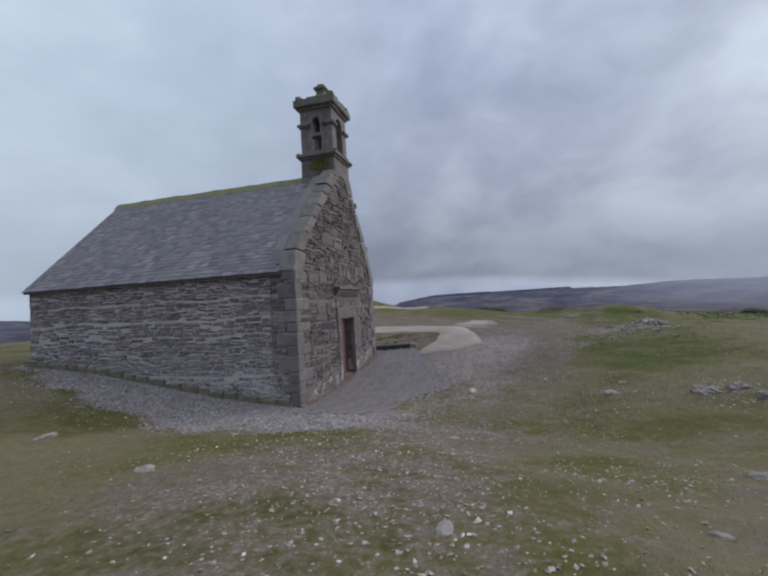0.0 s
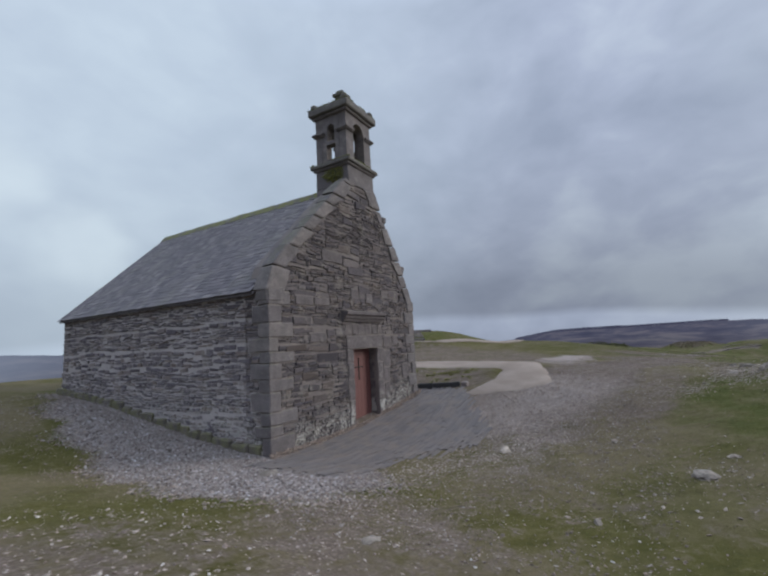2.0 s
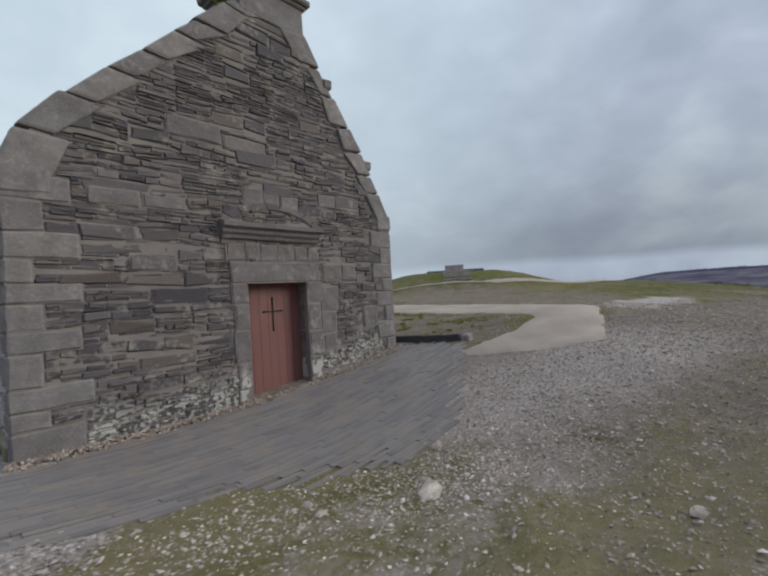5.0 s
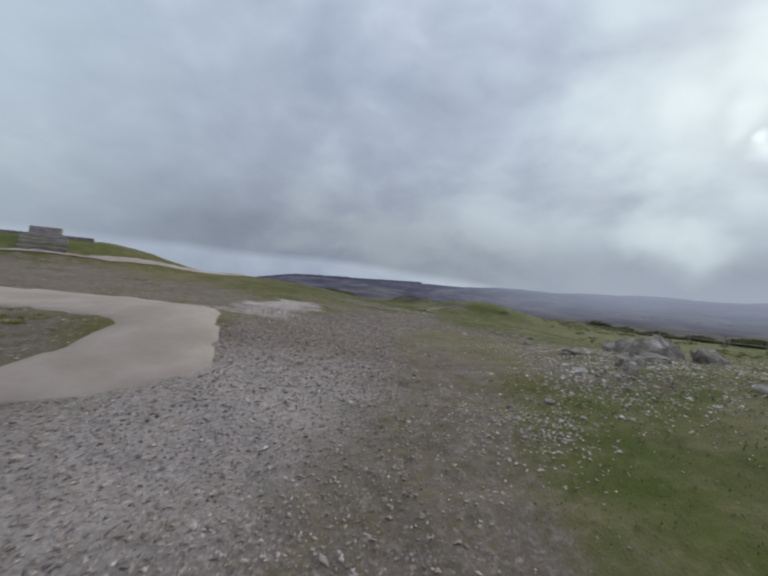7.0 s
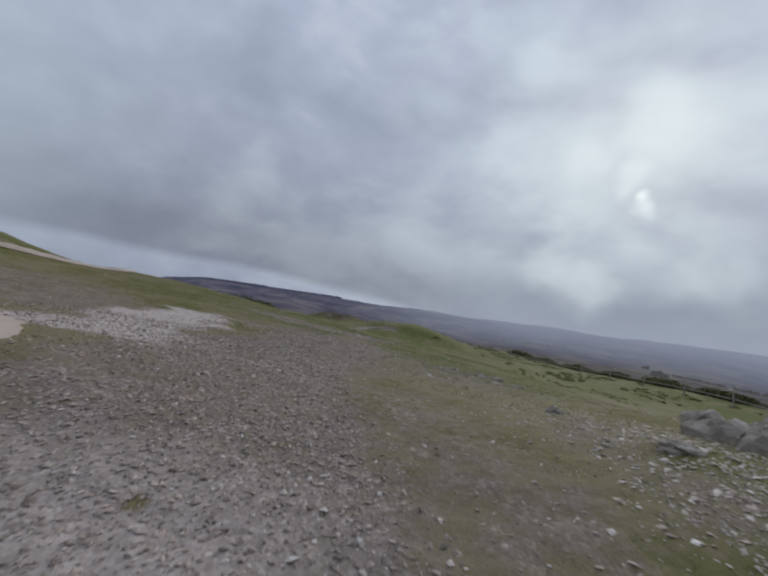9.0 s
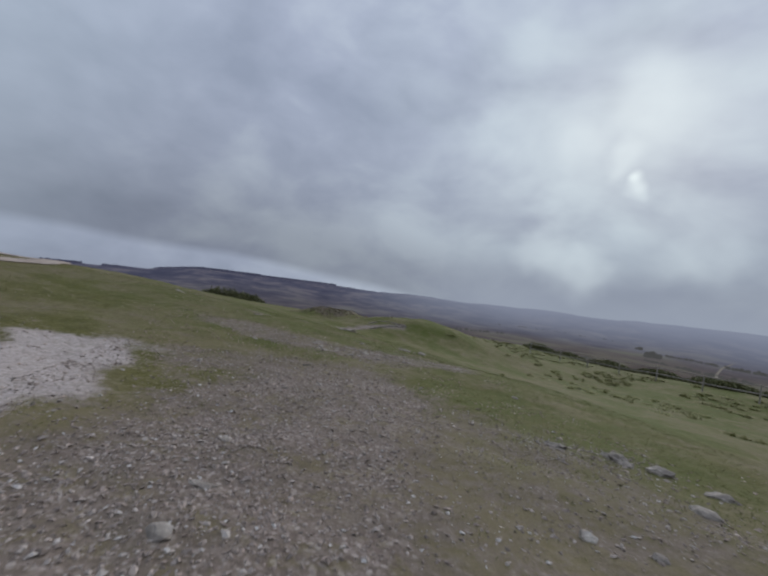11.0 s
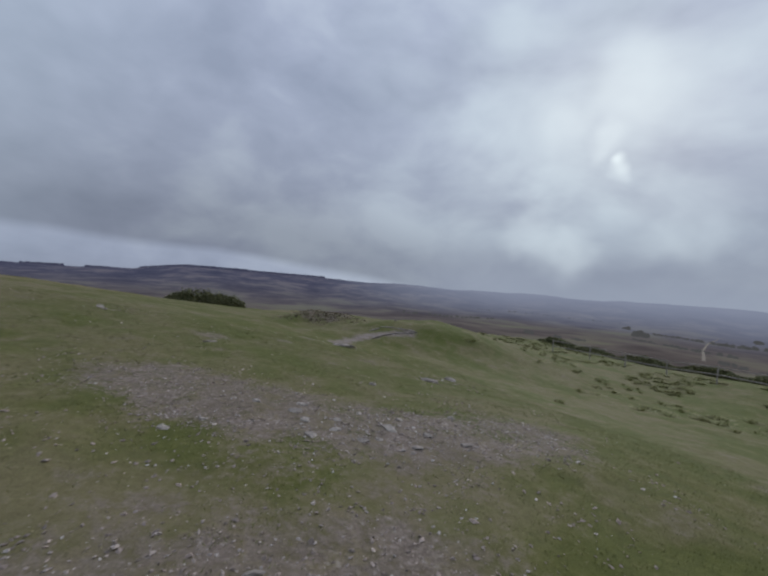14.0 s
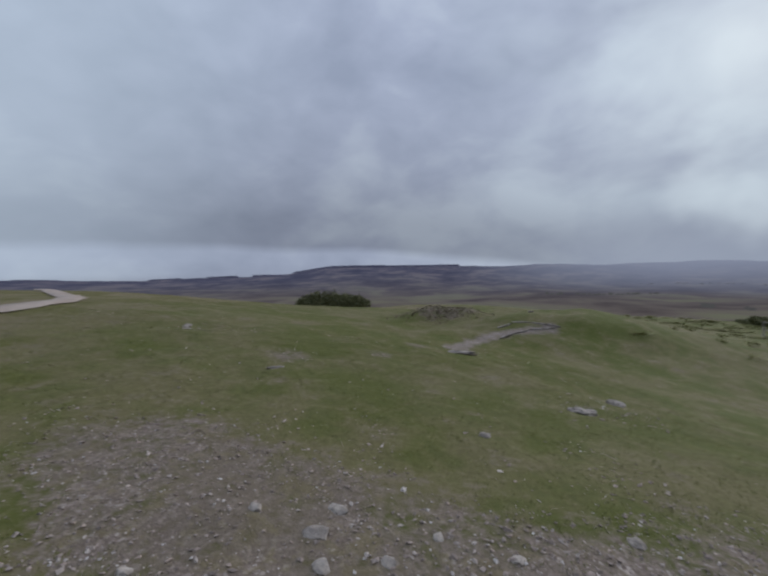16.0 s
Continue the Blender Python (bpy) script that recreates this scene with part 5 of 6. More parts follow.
def paving():
    apron = new("pavement")
    tagged(apron, "dark slate paving of narrow slabs laid along the chapel front", "pavement", kind="structure")
    unit = bmesh.new()
    box(unit, -0.5, 0.5, -0.5, 0.5, -0.5, 0.5, 0.012)
    slab = [mesh_of("slab", unit, PAVING)]
    r = random.Random(17)
    pieces = []
    y = 0.6
    while y > -3.1:
        d = r.uniform(0.05, 0.10)
        x = -0.9 + r.uniform(0, 0.4)
        while x < 7.8:
            w = r.uniform(0.28, 0.75)
            cx, cy = x + w / 2, y - d / 2
            if inside(cx + 0.1 * noise.noise(Vector((cx * 3, cy * 3, 1))), cy + 0.12 * noise.noise(Vector((cx * 3, cy * 3, 8))), APRON):
                dz = (level(x + w, cy) - level(x, cy)) / w
                dy = (level(cx, cy + 0.1) - level(cx, cy - 0.1)) / 0.2
                m = Matrix.LocRotScale((cx, cy, level(cx, cy) - (0.008 if float(near_line(np.array(cx), np.array(cy), APRON + APRON[:1])) > 0.22 else 0.022) + r.uniform(-0.004, 0.004)), Euler((math.atan(dy), -math.atan(dz), r.uniform(-0.02, 0.02))), (w - 0.0015, d - 0.004, 0.07))
                pieces.append((m, 0))
            x += w
        y -= d
    pieces.sort(key=lambda q: (q[0].translation.x - 4) ** 2 + (q[0].translation.y + 2.5) ** 2)
    return apron, pieces, slab


apron, slab_pieces, slab_unit = paving()


def lump(bm, centre, size, seed, flat=0.6, sub=2):
    """An uneven stone."""
    made = bmesh.ops.create_icosphere(bm, subdivisions=sub, radius=1.0)
    off = Vector((seed * 7.3, seed * 1.7, seed * 3.1))
    for v in made["verts"]:
        d = v.co.normalized()
        k = 1 + 0.4 * noise.noise(d * 1.3 + off) + 0.22 * noise.noise(d * 3.1 + off) + 0.17 * noise.noise(d * 7 + off)
        c = Vector((round(d.x * 3.2) / 3.2, round(d.y * 3.2) / 3.2, round(d.z * 3.2) / 3.2)) * 0.4 + d * 0.6
        v.co = Vector((c.x * size[0], c.y * size[1], c.z * size[2] * flat)) * k + Vector(centre)


def low_wall():
    """A dark low kerb wall that holds the verge, with a stone block at its end."""
    r = random.Random(41)
    wall = new("kerb_wall")
    wall.location = (6.9, 0.6, 0.5)
    tagged(wall, "low dark slate kerb wall at the edge of the verge", "low wall")
    a, b = Vector((6.88, 0.62)), Vector((7.32, -1.2))
    way = (b - a).normalized()
    turn = math.atan2(way.y, way.x)
    d = 0.0
    while d < (b - a).length - 0.05:
        n = min(r.uniform(0.4, 0.7), (b - a).length - d)
        c, e, f = a + way * (d + n / 2), a + way * d, a + way * (d + n)
        fall = math.degrees(math.atan2(level(f.x, f.y) - level(e.x, e.y), n))
        bm = bmesh.new()
        box(bm, -n / 2 - 0.004, n / 2 - 0.004, -0.09, 0.09, -0.15, 0.15 + r.uniform(-0.01, 0.01), 0.015)
        roughen(bm, 0.008, 5.0)
        ob = part("slab", bm, KERB, wall)
        ob.matrix_basis = Matrix.Translation(-wall.location) @ pose(c.x, c.y, level(c.x, c.y), 0, 0, math.degrees(turn)) @ Matrix.Rotation(radians(-fall), 4, "Y")
        d += n
    bm = bmesh.new()
    box(bm, -0.11, 0.11, -0.10, 0.10, -0.10, 0.11, 0.03)
    bmesh.ops.subdivide_edges(bm, edges=bm.edges[:], cuts=1)
    roughen(bm, 0.02, 5.0)
    block = part("stone_block", bm, TREAD, smooth=False)
    block.location = (7.34, -1.36, level(7.34, -1.36) + 0.03)
    tagged(block, "squat pale stone block at the end of the kerb", "stone")


low_wall()


def wall_foot():
    """Loose pale rubble packed along the foot of the gable wall."""
    r = random.Random(43)
    bm = bmesh.new()
    verts, faces = [], []
    shapes = [stone_shape(i + 50, 0.2) for i in range(6)]
    for _ in range(2200):
        x = r.uniform(-0.1, 6.7)
        y = -0.03 - abs(r.gauss(0, 0.055))
        if 2.95 < x < 4.1 and y > -0.06:
            continue
        s = 0.011 + 0.020 * r.random() ** 2
        z = level(x, y) + s * 0.3 + max(0, 0.12 + y) * 0.7
        m = Matrix.LocRotScale((x, y, z), Euler((r.uniform(0, 6), r.uniform(0, 6), r.uniform(0, 6))), (s * 1.3, s, s * 0.9))
        vs, fs = shapes[r.randrange(6)]
        o = len(verts)
        verts += [tuple(m @ Vector(v)) for v in vs]
        faces += [tuple(o + i for i in f) for f in fs] + [(o + 3, o + 2, o + 1, o)]
    bm.free()
    ob = raw("rubble", verts, faces, PALE_PEBBLE)
    tagged(ob, "pale lime-splashed rubble along the foot of the gable wall", "rubble", kind="stuff")


wall_foot()


# ---- rocks: x, y, half length, half width, half height, turn ----
START_ROCKS = [
    (-0.18, -8.3, 0.26, 0.15, 0.12, 30), (-0.35, -8.75, 0.22, 0.13, 0.11, 100), (-1.0, -8.85, 0.19, 0.13, 0.12, 15),
    (-3.77, 2.96, 0.24, 0.16, 0.05, 10), (-5.33, -0.76, 0.15, 0.10, 0.04, 60), (-4.54, -6.98, 0.14, 0.10, 0.04, 0), (-5.92, -6.04, 0.08, 0.06, 0.03, 40),
    (-6.2, -4.24, 0.10, 0.07, 0.03, 10), (-2.57, -3.91, 0.16, 0.08, 0.02, 10), (0.55, -6.88, 0.19, 0.14, 0.08, 20),
    (-1.07, -1.01, 0.20, 0.14, 0.025, 20), (-0.9, -5.75, 0.12, 0.05, 0.03, 10),
]
FRONT_ROCKS = [
    (2.38, -3.88, 0.14, 0.11, 0.085, 40), (2.62, -3.64, 0.055, 0.045, 0.03, 10), (1.68, -3.0, 0.07, 0.05, 0.03, 75), (1.62, -3.25, 0.07, 0.05, 0.03, 20),
    (2.8, -5.8, 0.08, 0.06, 0.04, 0), (3.3, -3.3, 0.10, 0.07, 0.04, 10), (1.3, -7.3, 0.08, 0.06, 0.04, 60),
    (4.16, -5.0, 0.05, 0.04, 0.02, 0), (3.5, -6.2, 0.03, 0.025, 0.02, 0),
]
OUTCROP_ROCKS = [
    (8.98, -9.89, 0.25, 0.22, 0.28, 20), (8.46, -9.98, 0.33, 0.28, 0.36, 50), (7.68, -9.13, 0.17, 0.15, 0.20, 10), (8.5, -8.85, 0.18, 0.10, 0.08, 70),
    (7.3, -8.88, 0.10, 0.07, 0.13, 0), (6.76, -7.67, 0.07, 0.06, 0.03, 0), (6.66, -7.25, 0.05, 0.05, 0.04, 45), (9.94, -8.75, 0.10, 0.06, 0.08, 60),
    (9.9, -10.9, 0.22, 0.17, 0.24, 10), (8.9, -10.5, 0.20, 0.17, 0.26, 80), (5.3, -9.8, 0.13, 0.10, 0.06, 15),
    (6.47, -9.69, 0.14, 0.10, 0.07, 0), (7.9, -9.6, 0.20, 0.15, 0.10, 50), (7.5, -8.4, 0.12, 0.08, 0.05, 120), (7.95, -10.4, 0.22, 0.18, 0.24, 25),
]
MIDWAY_ROCKS = [
    (15.24, -9.81, 0.15, 0.12, 0.06, 20), (14.92, -10.48, 0.16, 0.14, 0.08, 0), (14.62, -10.78, 0.14, 0.12, 0.07, 40), (13.66, -10.19, 0.13, 0.10, 0.06, 10), (13.24, -8.52, 0.08, 0.065, 0.05, 70),
    (13.21, -5.79, 0.10, 0.075, 0.03, 30), (13.79, -5.92, 0.09, 0.06, 0.025, 80), (14.1, -11.0, 0.15, 0.10, 0.05, 50), (13.0, -8.9, 0.06, 0.05, 0.03, 15),
    (14.53, -6.0, 0.07, 0.05, 0.02, 0), (16.53, -6.56, 0.05, 0.04, 0.02, 45), (17.63, -5.34, 0.055, 0.045, 0.04, 0), (17.0, -7.08, 0.07, 0.045, 0.025, 40),
    (18.26, -6.99, 0.07, 0.03, 0.02, 110), (17.86, -10.96, 0.08, 0.06, 0.03, 20),
]
LAST_ROCKS = [
    (20.62, -7.61, 0.10, 0.07, 0.03, 15), (21.77, -7.64, 0.10, 0.06, 0.03, 60), (20.53, -8.22, 0.11, 0.06, 0.025, 80), (20.88, -8.69, 0.15, 0.08, 0.03, 20),
    (20.59, -6.05, 0.07, 0.05, 0.03, 100), (25.6, -11.3, 0.25, 0.15, 0.09, 100), (26.7, -12.45, 0.16, 0.12, 0.09, 60), (23.72, -9.25, 0.08, 0.065, 0.06, 30),
    (21.46, -7.5, 0.11, 0.075, 0.035, 100), (21.13, -7.61, 0.08, 0.06, 0.03, 20), (25.82, -6.0, 0.16, 0.06, 0.03, 120), (29.04, -2.8, 0.20, 0.12, 0.04, 0),
    (28.6, -3.0, 0.12, 0.08, 0.03, 90), (21.66, -7.0, 0.065, 0.045, 0.03, 45), (21.5, -8.42, 0.055, 0.04, 0.025, 10), (21.63, -9.95, 0.085, 0.06, 0.03, 0),
]


BAND_ROCKS = [
    (20.58, -8.45, 0.07, 0.06, 0.03, 30), (20.41, -9.58, 0.10, 0.07, 0.03, 75), (21.22, -8.05, 0.08, 0.05, 0.02, 15), (20.86, -7.96, 0.08, 0.06, 0.025, 110),
    (20.97, -6.4, 0.07, 0.05, 0.03, 50), (20.7, -9.15, 0.09, 0.06, 0.025, 0), (21.3, -8.95, 0.06, 0.05, 0.02, 140), (20.3, -8.85, 0.08, 0.05, 0.03, 80),
]


def rocks(places, where, seed, material=ROCK):
    for i, (x, y, a, b, c, turn) in enumerate(places):
        bm = bmesh.new()
        lump(bm, (0, 0, 0), (a, b, c / 0.7), i * 1.37 + seed, 0.7, 2 if a < 0.15 else 3)
        ob = part("rock", bm, material)
        ob.matrix_basis = pose(x, y, level(x, y) + float(hummocks(np.array([x]), np.array([y]))[0]) - c * 0.12, rng.uniform(-8, 8), rng.uniform(-8, 8), turn)
        size = "rounded grey boulder" if a > 0.24 else "weathered pale grey rock" if a > 0.13 else "small pale grey rock"
        tagged(ob, size + " " + where, "rock", "rocks in the turf")


rocks(START_ROCKS, "bedded in the thin turf before the chapel", 0.4)
rocks(FRONT_ROCKS, "on the gravel by the paving", 20.4, PALE_ROCK)
rocks(OUTCROP_ROCKS, "in the broken outcrop on the slope", 40.4)
rocks(MIDWAY_ROCKS, "bedded in the worn hilltop turf", 60.4)
rocks(BAND_ROCKS, "in a stony band of turf", 70.4)
rocks(LAST_ROCKS, "in the stony turf of the far slope", 80.4)


def tetra_stone(r):
    """A small chip: an uneven six-point lump of eight triangles."""
    j = lambda: r.uniform(0.65, 1.25)
    v = [(j(), 0, 0), (0, j(), 0), (-j(), r.uniform(-.3, .3), 0), (r.uniform(-.3, .3), -j(), 0), (r.uniform(-.4, .4), r.uniform(-.4, .4), j() * 0.75), (0, 0, -0.6)]
    return v, [(0, 1, 4), (1, 2, 4), (2, 3, 4), (3, 0, 4), (1, 0, 5), (2, 1, 5), (3, 2, 5), (0, 3, 5)]


def gravel():
    """Loose chips where the turf is worn, thicker near the path."""
    r = random.Random(77)
    shapes = [tetra_stone(r) for _ in range(24)]
    verts, faces = [], []
    pale_verts, pale_faces = [], []
    count = 110000
    more, round_wall, onward, walked = 90000, 62000, 60000, 42000
    xs = np.array([r.uniform(-10.5, 31.0) for _ in range(count)] + [r.uniform(-2.5, 15.0) for _ in range(more)] + [r.uniform(-2.8, 0.2) for _ in range(round_wall)] + [r.uniform(13.0, 24.0) for _ in range(onward)] + [r.uniform(2.0, 9.5) for _ in range(walked)])
    ys = np.array([r.uniform(-13.0, 3.5) for _ in range(count)] + [r.uniform(-6.5, -1.5) for _ in range(more)] + [r.uniform(-3.4, 9.5) for _ in range(round_wall)] + [r.uniform(-11.5, -4.0) for _ in range(onward)] + [r.uniform(-6.2, -2.2) for _ in range(walked)])
    bare, pale, lush = wear_of(xs, ys)
    zs = land(xs, ys) + hummocks(xs, ys)
    clump = [noise.noise(Vector((x * 1.1, y * 1.1, 4.0))) for x, y in zip(xs, ys)]
    strip = within(xs, ys, GRIT, 0.6)
    slate_verts, slate_faces = [], []
    for x, y, z, b, p, k, g in zip(xs.tolist(), ys.tolist(), zs.tolist(), bare.tolist(), pale.tolist(), clump, strip.tolist()):
        if r.random() > (0.62 if x < 10 else 0.8 if x < 18.5 else 0.72) * ((0.16 if x < 5 else 0.06 if x < 13 else 0.015) + 0.95 * max(0.0, b - 0.12) + (0.2 if 2 < x < 10 else 0.3) * k) or (x > -0.05 and y > -0.1 and x < W + 0.1):
            continue
        if inside(x, y, APRON) and (y > -1.2 or float(near_line(np.array(x), np.array(y), APRON + APRON[:1])) > 0.3 * r.random() ** 2) or inside(x, y, PATCH):
            continue
        s = 0.006 + 0.012 * r.random() ** 3 + (0.015 * r.random() if r.random() < (0.06 if x < 1 else 0.09 if x < 8 else 0.10 if x < 11 else 0.17) else 0)
        if g > 0.15:
            s = 0.009 + 0.024 * r.random() ** 2.2
        m = Matrix.LocRotScale((x, y, z + s * 0.2), Euler((r.uniform(-0.4, 0.4), r.uniform(-0.4, 0.4), r.uniform(0, 6.3))), (s * r.uniform(0.9, 1.7), s, s * r.uniform(0.5, 0.9)))
        vs, fs = shapes[r.randrange(24)]
        light = r.random() < (0.30 if x < 13 else 0.18) + 0.45 * p or b < 0.2 and r.random() < 0.6
        if light and b < 0.3:
            m = m @ Matrix.Diagonal((1.15, 1.15, 1.15, 1))
        va, fa = (slate_verts, slate_faces) if g > r.random() else (pale_verts, pale_faces) if light else (verts, faces)
        o = len(va)
        va += [tuple(m @ Vector(v)) for v in vs]
        fa += [tuple(o + i for i in f) for f in fs]
    tagged(raw("gravel", verts, faces, PEBBLE), "loose grey and brown schist gravel on the worn ground", "gravel", kind="stuff")
    tagged(raw("gravel", slate_verts, slate_faces, SLATE_PEBBLE), "coarse blue-grey slate gravel in a strip along the chapel wall", "gravel", kind="stuff")
    tagged(raw("gravel", pale_verts, pale_faces, PALE_PEBBLE), "scattered pale quartz chips on the worn ground", "gravel", kind="stuff")


gravel()


def turf():
    """Short grass where the ground is not worn."""
    r = random.Random(78)
    dry, green = ([], []), ([], [])
    count = 90000
    xs = np.array([r.uniform(-10.5, 30) for _ in range(count)])
    ys = np.array([r.uniform(-14.0, 1.5) for _ in range(count)])
    bare, pale, lush = wear_of(xs, ys)
    zs = land(xs, ys) + hummocks(xs, ys)
    for x, y, z, b, g in zip(xs.tolist(), ys.tolist(), zs.tolist(), bare.tolist(), lush.tolist()):
        k = noise.noise(Vector((x * 0.8, y * 0.8, 9.0))) * 0.45
        if b + k + r.uniform(-0.2, 0.2) > 0.42 - 0.1 * (1 - g) or (x > -0.3 and y > -0.3 and x < W + 0.3) or inside(x, y, APRON) or inside(x, y, PATCH):
            continue
        verts, faces = green if g > r.uniform(0.2, 0.6) else dry
        for _ in range(4):
            h, a, n = r.uniform(0.008, 0.022) * (1 + 0.5 * g), r.uniform(0, 6.3), r.uniform(0.010, 0.030)
            bx, by = x + r.uniform(-0.06, 0.06), y + r.uniform(-0.06, 0.06)
            w = 0.0035
            o = len(verts)
            verts += [(bx - w * math.sin(a), by + w * math.cos(a), z + 0.004), (bx + w * math.sin(a), by - w * math.cos(a), z + 0.004), (bx + n * math.cos(a), by + n * math.sin(a), z + h)]
            faces.append((o, o + 1, o + 2))
    tagged(raw("grass", *dry, TURF), "short wind-bitten hilltop grass, green with dry brown blades", "grass", kind="stuff")
    tagged(raw("grass", *green, LUSH_TURF), "short green hilltop grass on the less trodden turf", "grass", kind="stuff")


def verge_tufts():
    """Green tufts in the stony island inside the bend of the sandy path."""
    r = random.Random(91)
    verts, faces = [], []
    for _ in range(240):
        x, y = r.uniform(7.0, 9.9), r.uniform(-1.4, 4.4)
        if inside(x, y, PATCH) or inside(x, y, APRON) or noise.noise(Vector((x * 1.3, y * 0.9, 2.0))) < -0.02:
            continue
        z, size = level(x, y), r.uniform(0.05, 0.17)
        for _ in range(44):
            a, q = r.uniform(0, 6.3), size * r.random() ** 0.5
            bx, by = x + q * math.cos(a), y + q * math.sin(a)
            h, lean, w = r.uniform(0.02, 0.055), r.uniform(0.01, 0.04), r.uniform(0.005, 0.010)
            o = len(verts)
            verts += [(bx - w * math.sin(a), by + w * math.cos(a), z - 0.01), (bx + w * math.sin(a), by - w * math.cos(a), z - 0.01), (bx + lean * math.cos(a), by + lean * math.sin(a), z + h)]
            faces.append((o, o + 1, o + 2))
    tagged(raw("grass_tufts", verts, faces, MOSS), "low green tufts growing through stony soil beside the path", "grass", kind="stuff")


turf()
verge_tufts()


# ---- the viewing platform on the knoll ----
def platform():
    top = new("viewing_platform")
    base = level(*KNOLL)
    top.matrix_basis = pose(KNOLL[0] - 0.9, KNOLL[1] - 0.6, base - 0.02, 0, 0, -56)
    tagged(top, "low stone viewing platform with steps on the grassy knoll", "platform")
    r = random.Random(51)
    for k in range(5):
        at = top.matrix_basis @ Vector((0, -1.25 - 0.7 * k, 0))
        rise = min(level(at.x, at.y) - top.location.z + 0.07, 0.02 - 0.1 * k)
        bm = bmesh.new()
        box(bm, -0.80, 0.80, -1.45 - 0.7 * k, -1.08 - 0.7 * k, rise - 0.16, rise, 0.02)
        bmesh.ops.subdivide_edges(bm, edges=bm.edges[:], cuts=1)
        roughen(bm, 0.02, 3.0)
        part("step", bm, TREAD, top)
    bm = bmesh.new()
    box(bm, -1.85, 1.85, -0.95, 1.2, -0.16, 0.08, 0.03)
    bmesh.ops.subdivide_edges(bm, edges=bm.edges[:], cuts=2)
    roughen(bm, 0.02, 2.0)
    part("terrace", bm, TREAD, top, "pale stone terrace slab")
    bm = bmesh.new()
    box(bm, -0.62, 0.62, -0.1, 0.75, 0.07, 0.44, 0.03)
    roughen(bm, 0.015, 3.0)
    part("table", bm, TERRACE, top, "pale stone orientation table")


platform()


# ---- fence on the slope ----
def fence():
    r = random.Random(61)
    line = [(40.6, -27.4), (38.2, -28.4), (31.0, -29.6), (23.0, -30.2), (14.0, -30.6)]
    whole = new("fence")
    whole.location = (38.2, -28.4, level(38.2, -28.4))
    tagged(whole, "grey wooden post and rail fence along the slope", "fence")
    posts = []
    for (ax, ay), (bx, by) in zip(line, line[1:]):
        n = max(1, round(math.hypot(bx - ax, by - ay) / 2.4))
        posts += [(ax + (bx - ax) * i / n, ay + (by - ay) * i / n) for i in range(n)]
    spots = []
    for x, y in posts:
        z = level(x, y)
        h = 0.9 + r.uniform(-0.06, 0.06)
        bm = bmesh.new()
        bmesh.ops.create_cone(bm, cap_ends=True, segments=8, radius1=0.04, radius2=0.035, depth=h + 0.3, matrix=Matrix.Translation((0, 0, (h - 0.3) / 2)))
        ob = part("post", bm, WOOD, whole)
        ob.matrix_basis = Matrix.Translation(-whole.location) @ pose(x, y, z, r.uniform(-3, 3), r.uniform(-3, 3), 0)
        spots.append(Vector((x, y, z + h - 0.08)))
    for a, b in zip(spots, spots[1:]):
        for drop in (0.0, 0.38):
            bm = bmesh.new()
            mid, way = (a + b) / 2 - Vector((0, 0, drop)), b - a
            m = Matrix.Translation(mid) @ way.to_track_quat("X", "Z").to_matrix().to_4x4()
            bmesh.ops.create_cube(bm, size=1.0, matrix=m @ Matrix.Diagonal((way.length + 0.05, 0.03, 0.055, 1)))
            ob = part("rail", bm, WOOD, whole)
            ob.matrix_basis = Matrix.Translation(-whole.location)


fence()


# ---- gorse ----
def shrub(x, y, half, depth, height, seed, label):
    r = random.Random(seed)
    whole = new("gorse_bush")
    z0 = min(level(x - half * 0.7, y), level(x + half * 0.7, y), level(x, y))
    whole.location = (x, y, z0)
    tagged(whole, label, "bush", "gorse on the hill")
    stems = bmesh.new()
    leaf_v, leaf_f = [], []
    tufts = int(30 + half * 14 + depth * 22)
    for _ in range(tufts):
        u, w = r.uniform(-1, 1), r.uniform(-1, 1)
        if u * u + w * w > 1:
            continue
        top = height * (1 - 0.6 * u * u - 0.4 * w * w) * r.uniform(0.82, 1.0)
        c = Vector((u * half, w * depth, level(x + u * half, y + w * depth) - z0 + top * 0.62))
        foot = Vector((c.x * 0.85, c.y * 0.85, level(x + c.x * 0.85, y + c.y * 0.85) - z0 - 0.1))
        way = c - foot
        m = Matrix.Translation((c + foot) / 2) @ way.to_track_quat("Z", "X").to_matrix().to_4x4()
        bmesh.ops.create_cone(stems, segments=5, radius1=0.04, radius2=0.012, depth=way.length, matrix=m)
        for _ in range(300):
            d = Vector((r.gauss(0, 1), r.gauss(0, 1), r.gauss(0, 0.8))).normalized() * r.uniform(0.2, 1.0) ** 0.5
            p = c + Vector((d.x * 0.42, d.y * 0.42, d.z * top * 0.45))
            s = r.uniform(0.05, 0.12)
            o = len(leaf_v)
            for _ in range(3):
                leaf_v.append(tuple(p + Vector((r.uniform(-s, s), r.uniform(-s, s), r.uniform(-s, s)))))
            leaf_f.append((o, o + 1, o + 2))
    part("stems", stems, WOOD, whole)
    raw("foliage", leaf_v, leaf_f, SHRUB, whole)


shrub(54.0, -2.4, 1.1, 2.3, 1.0 - level(54.0, -2.5), 1, "dark green gorse bush at the edge of the slope")
shrub(54.3, -4.6, 0.8, 1.4, 0.6 - level(54.3, -5.2), 2, "low dark gorse trailing off from the larger bush")
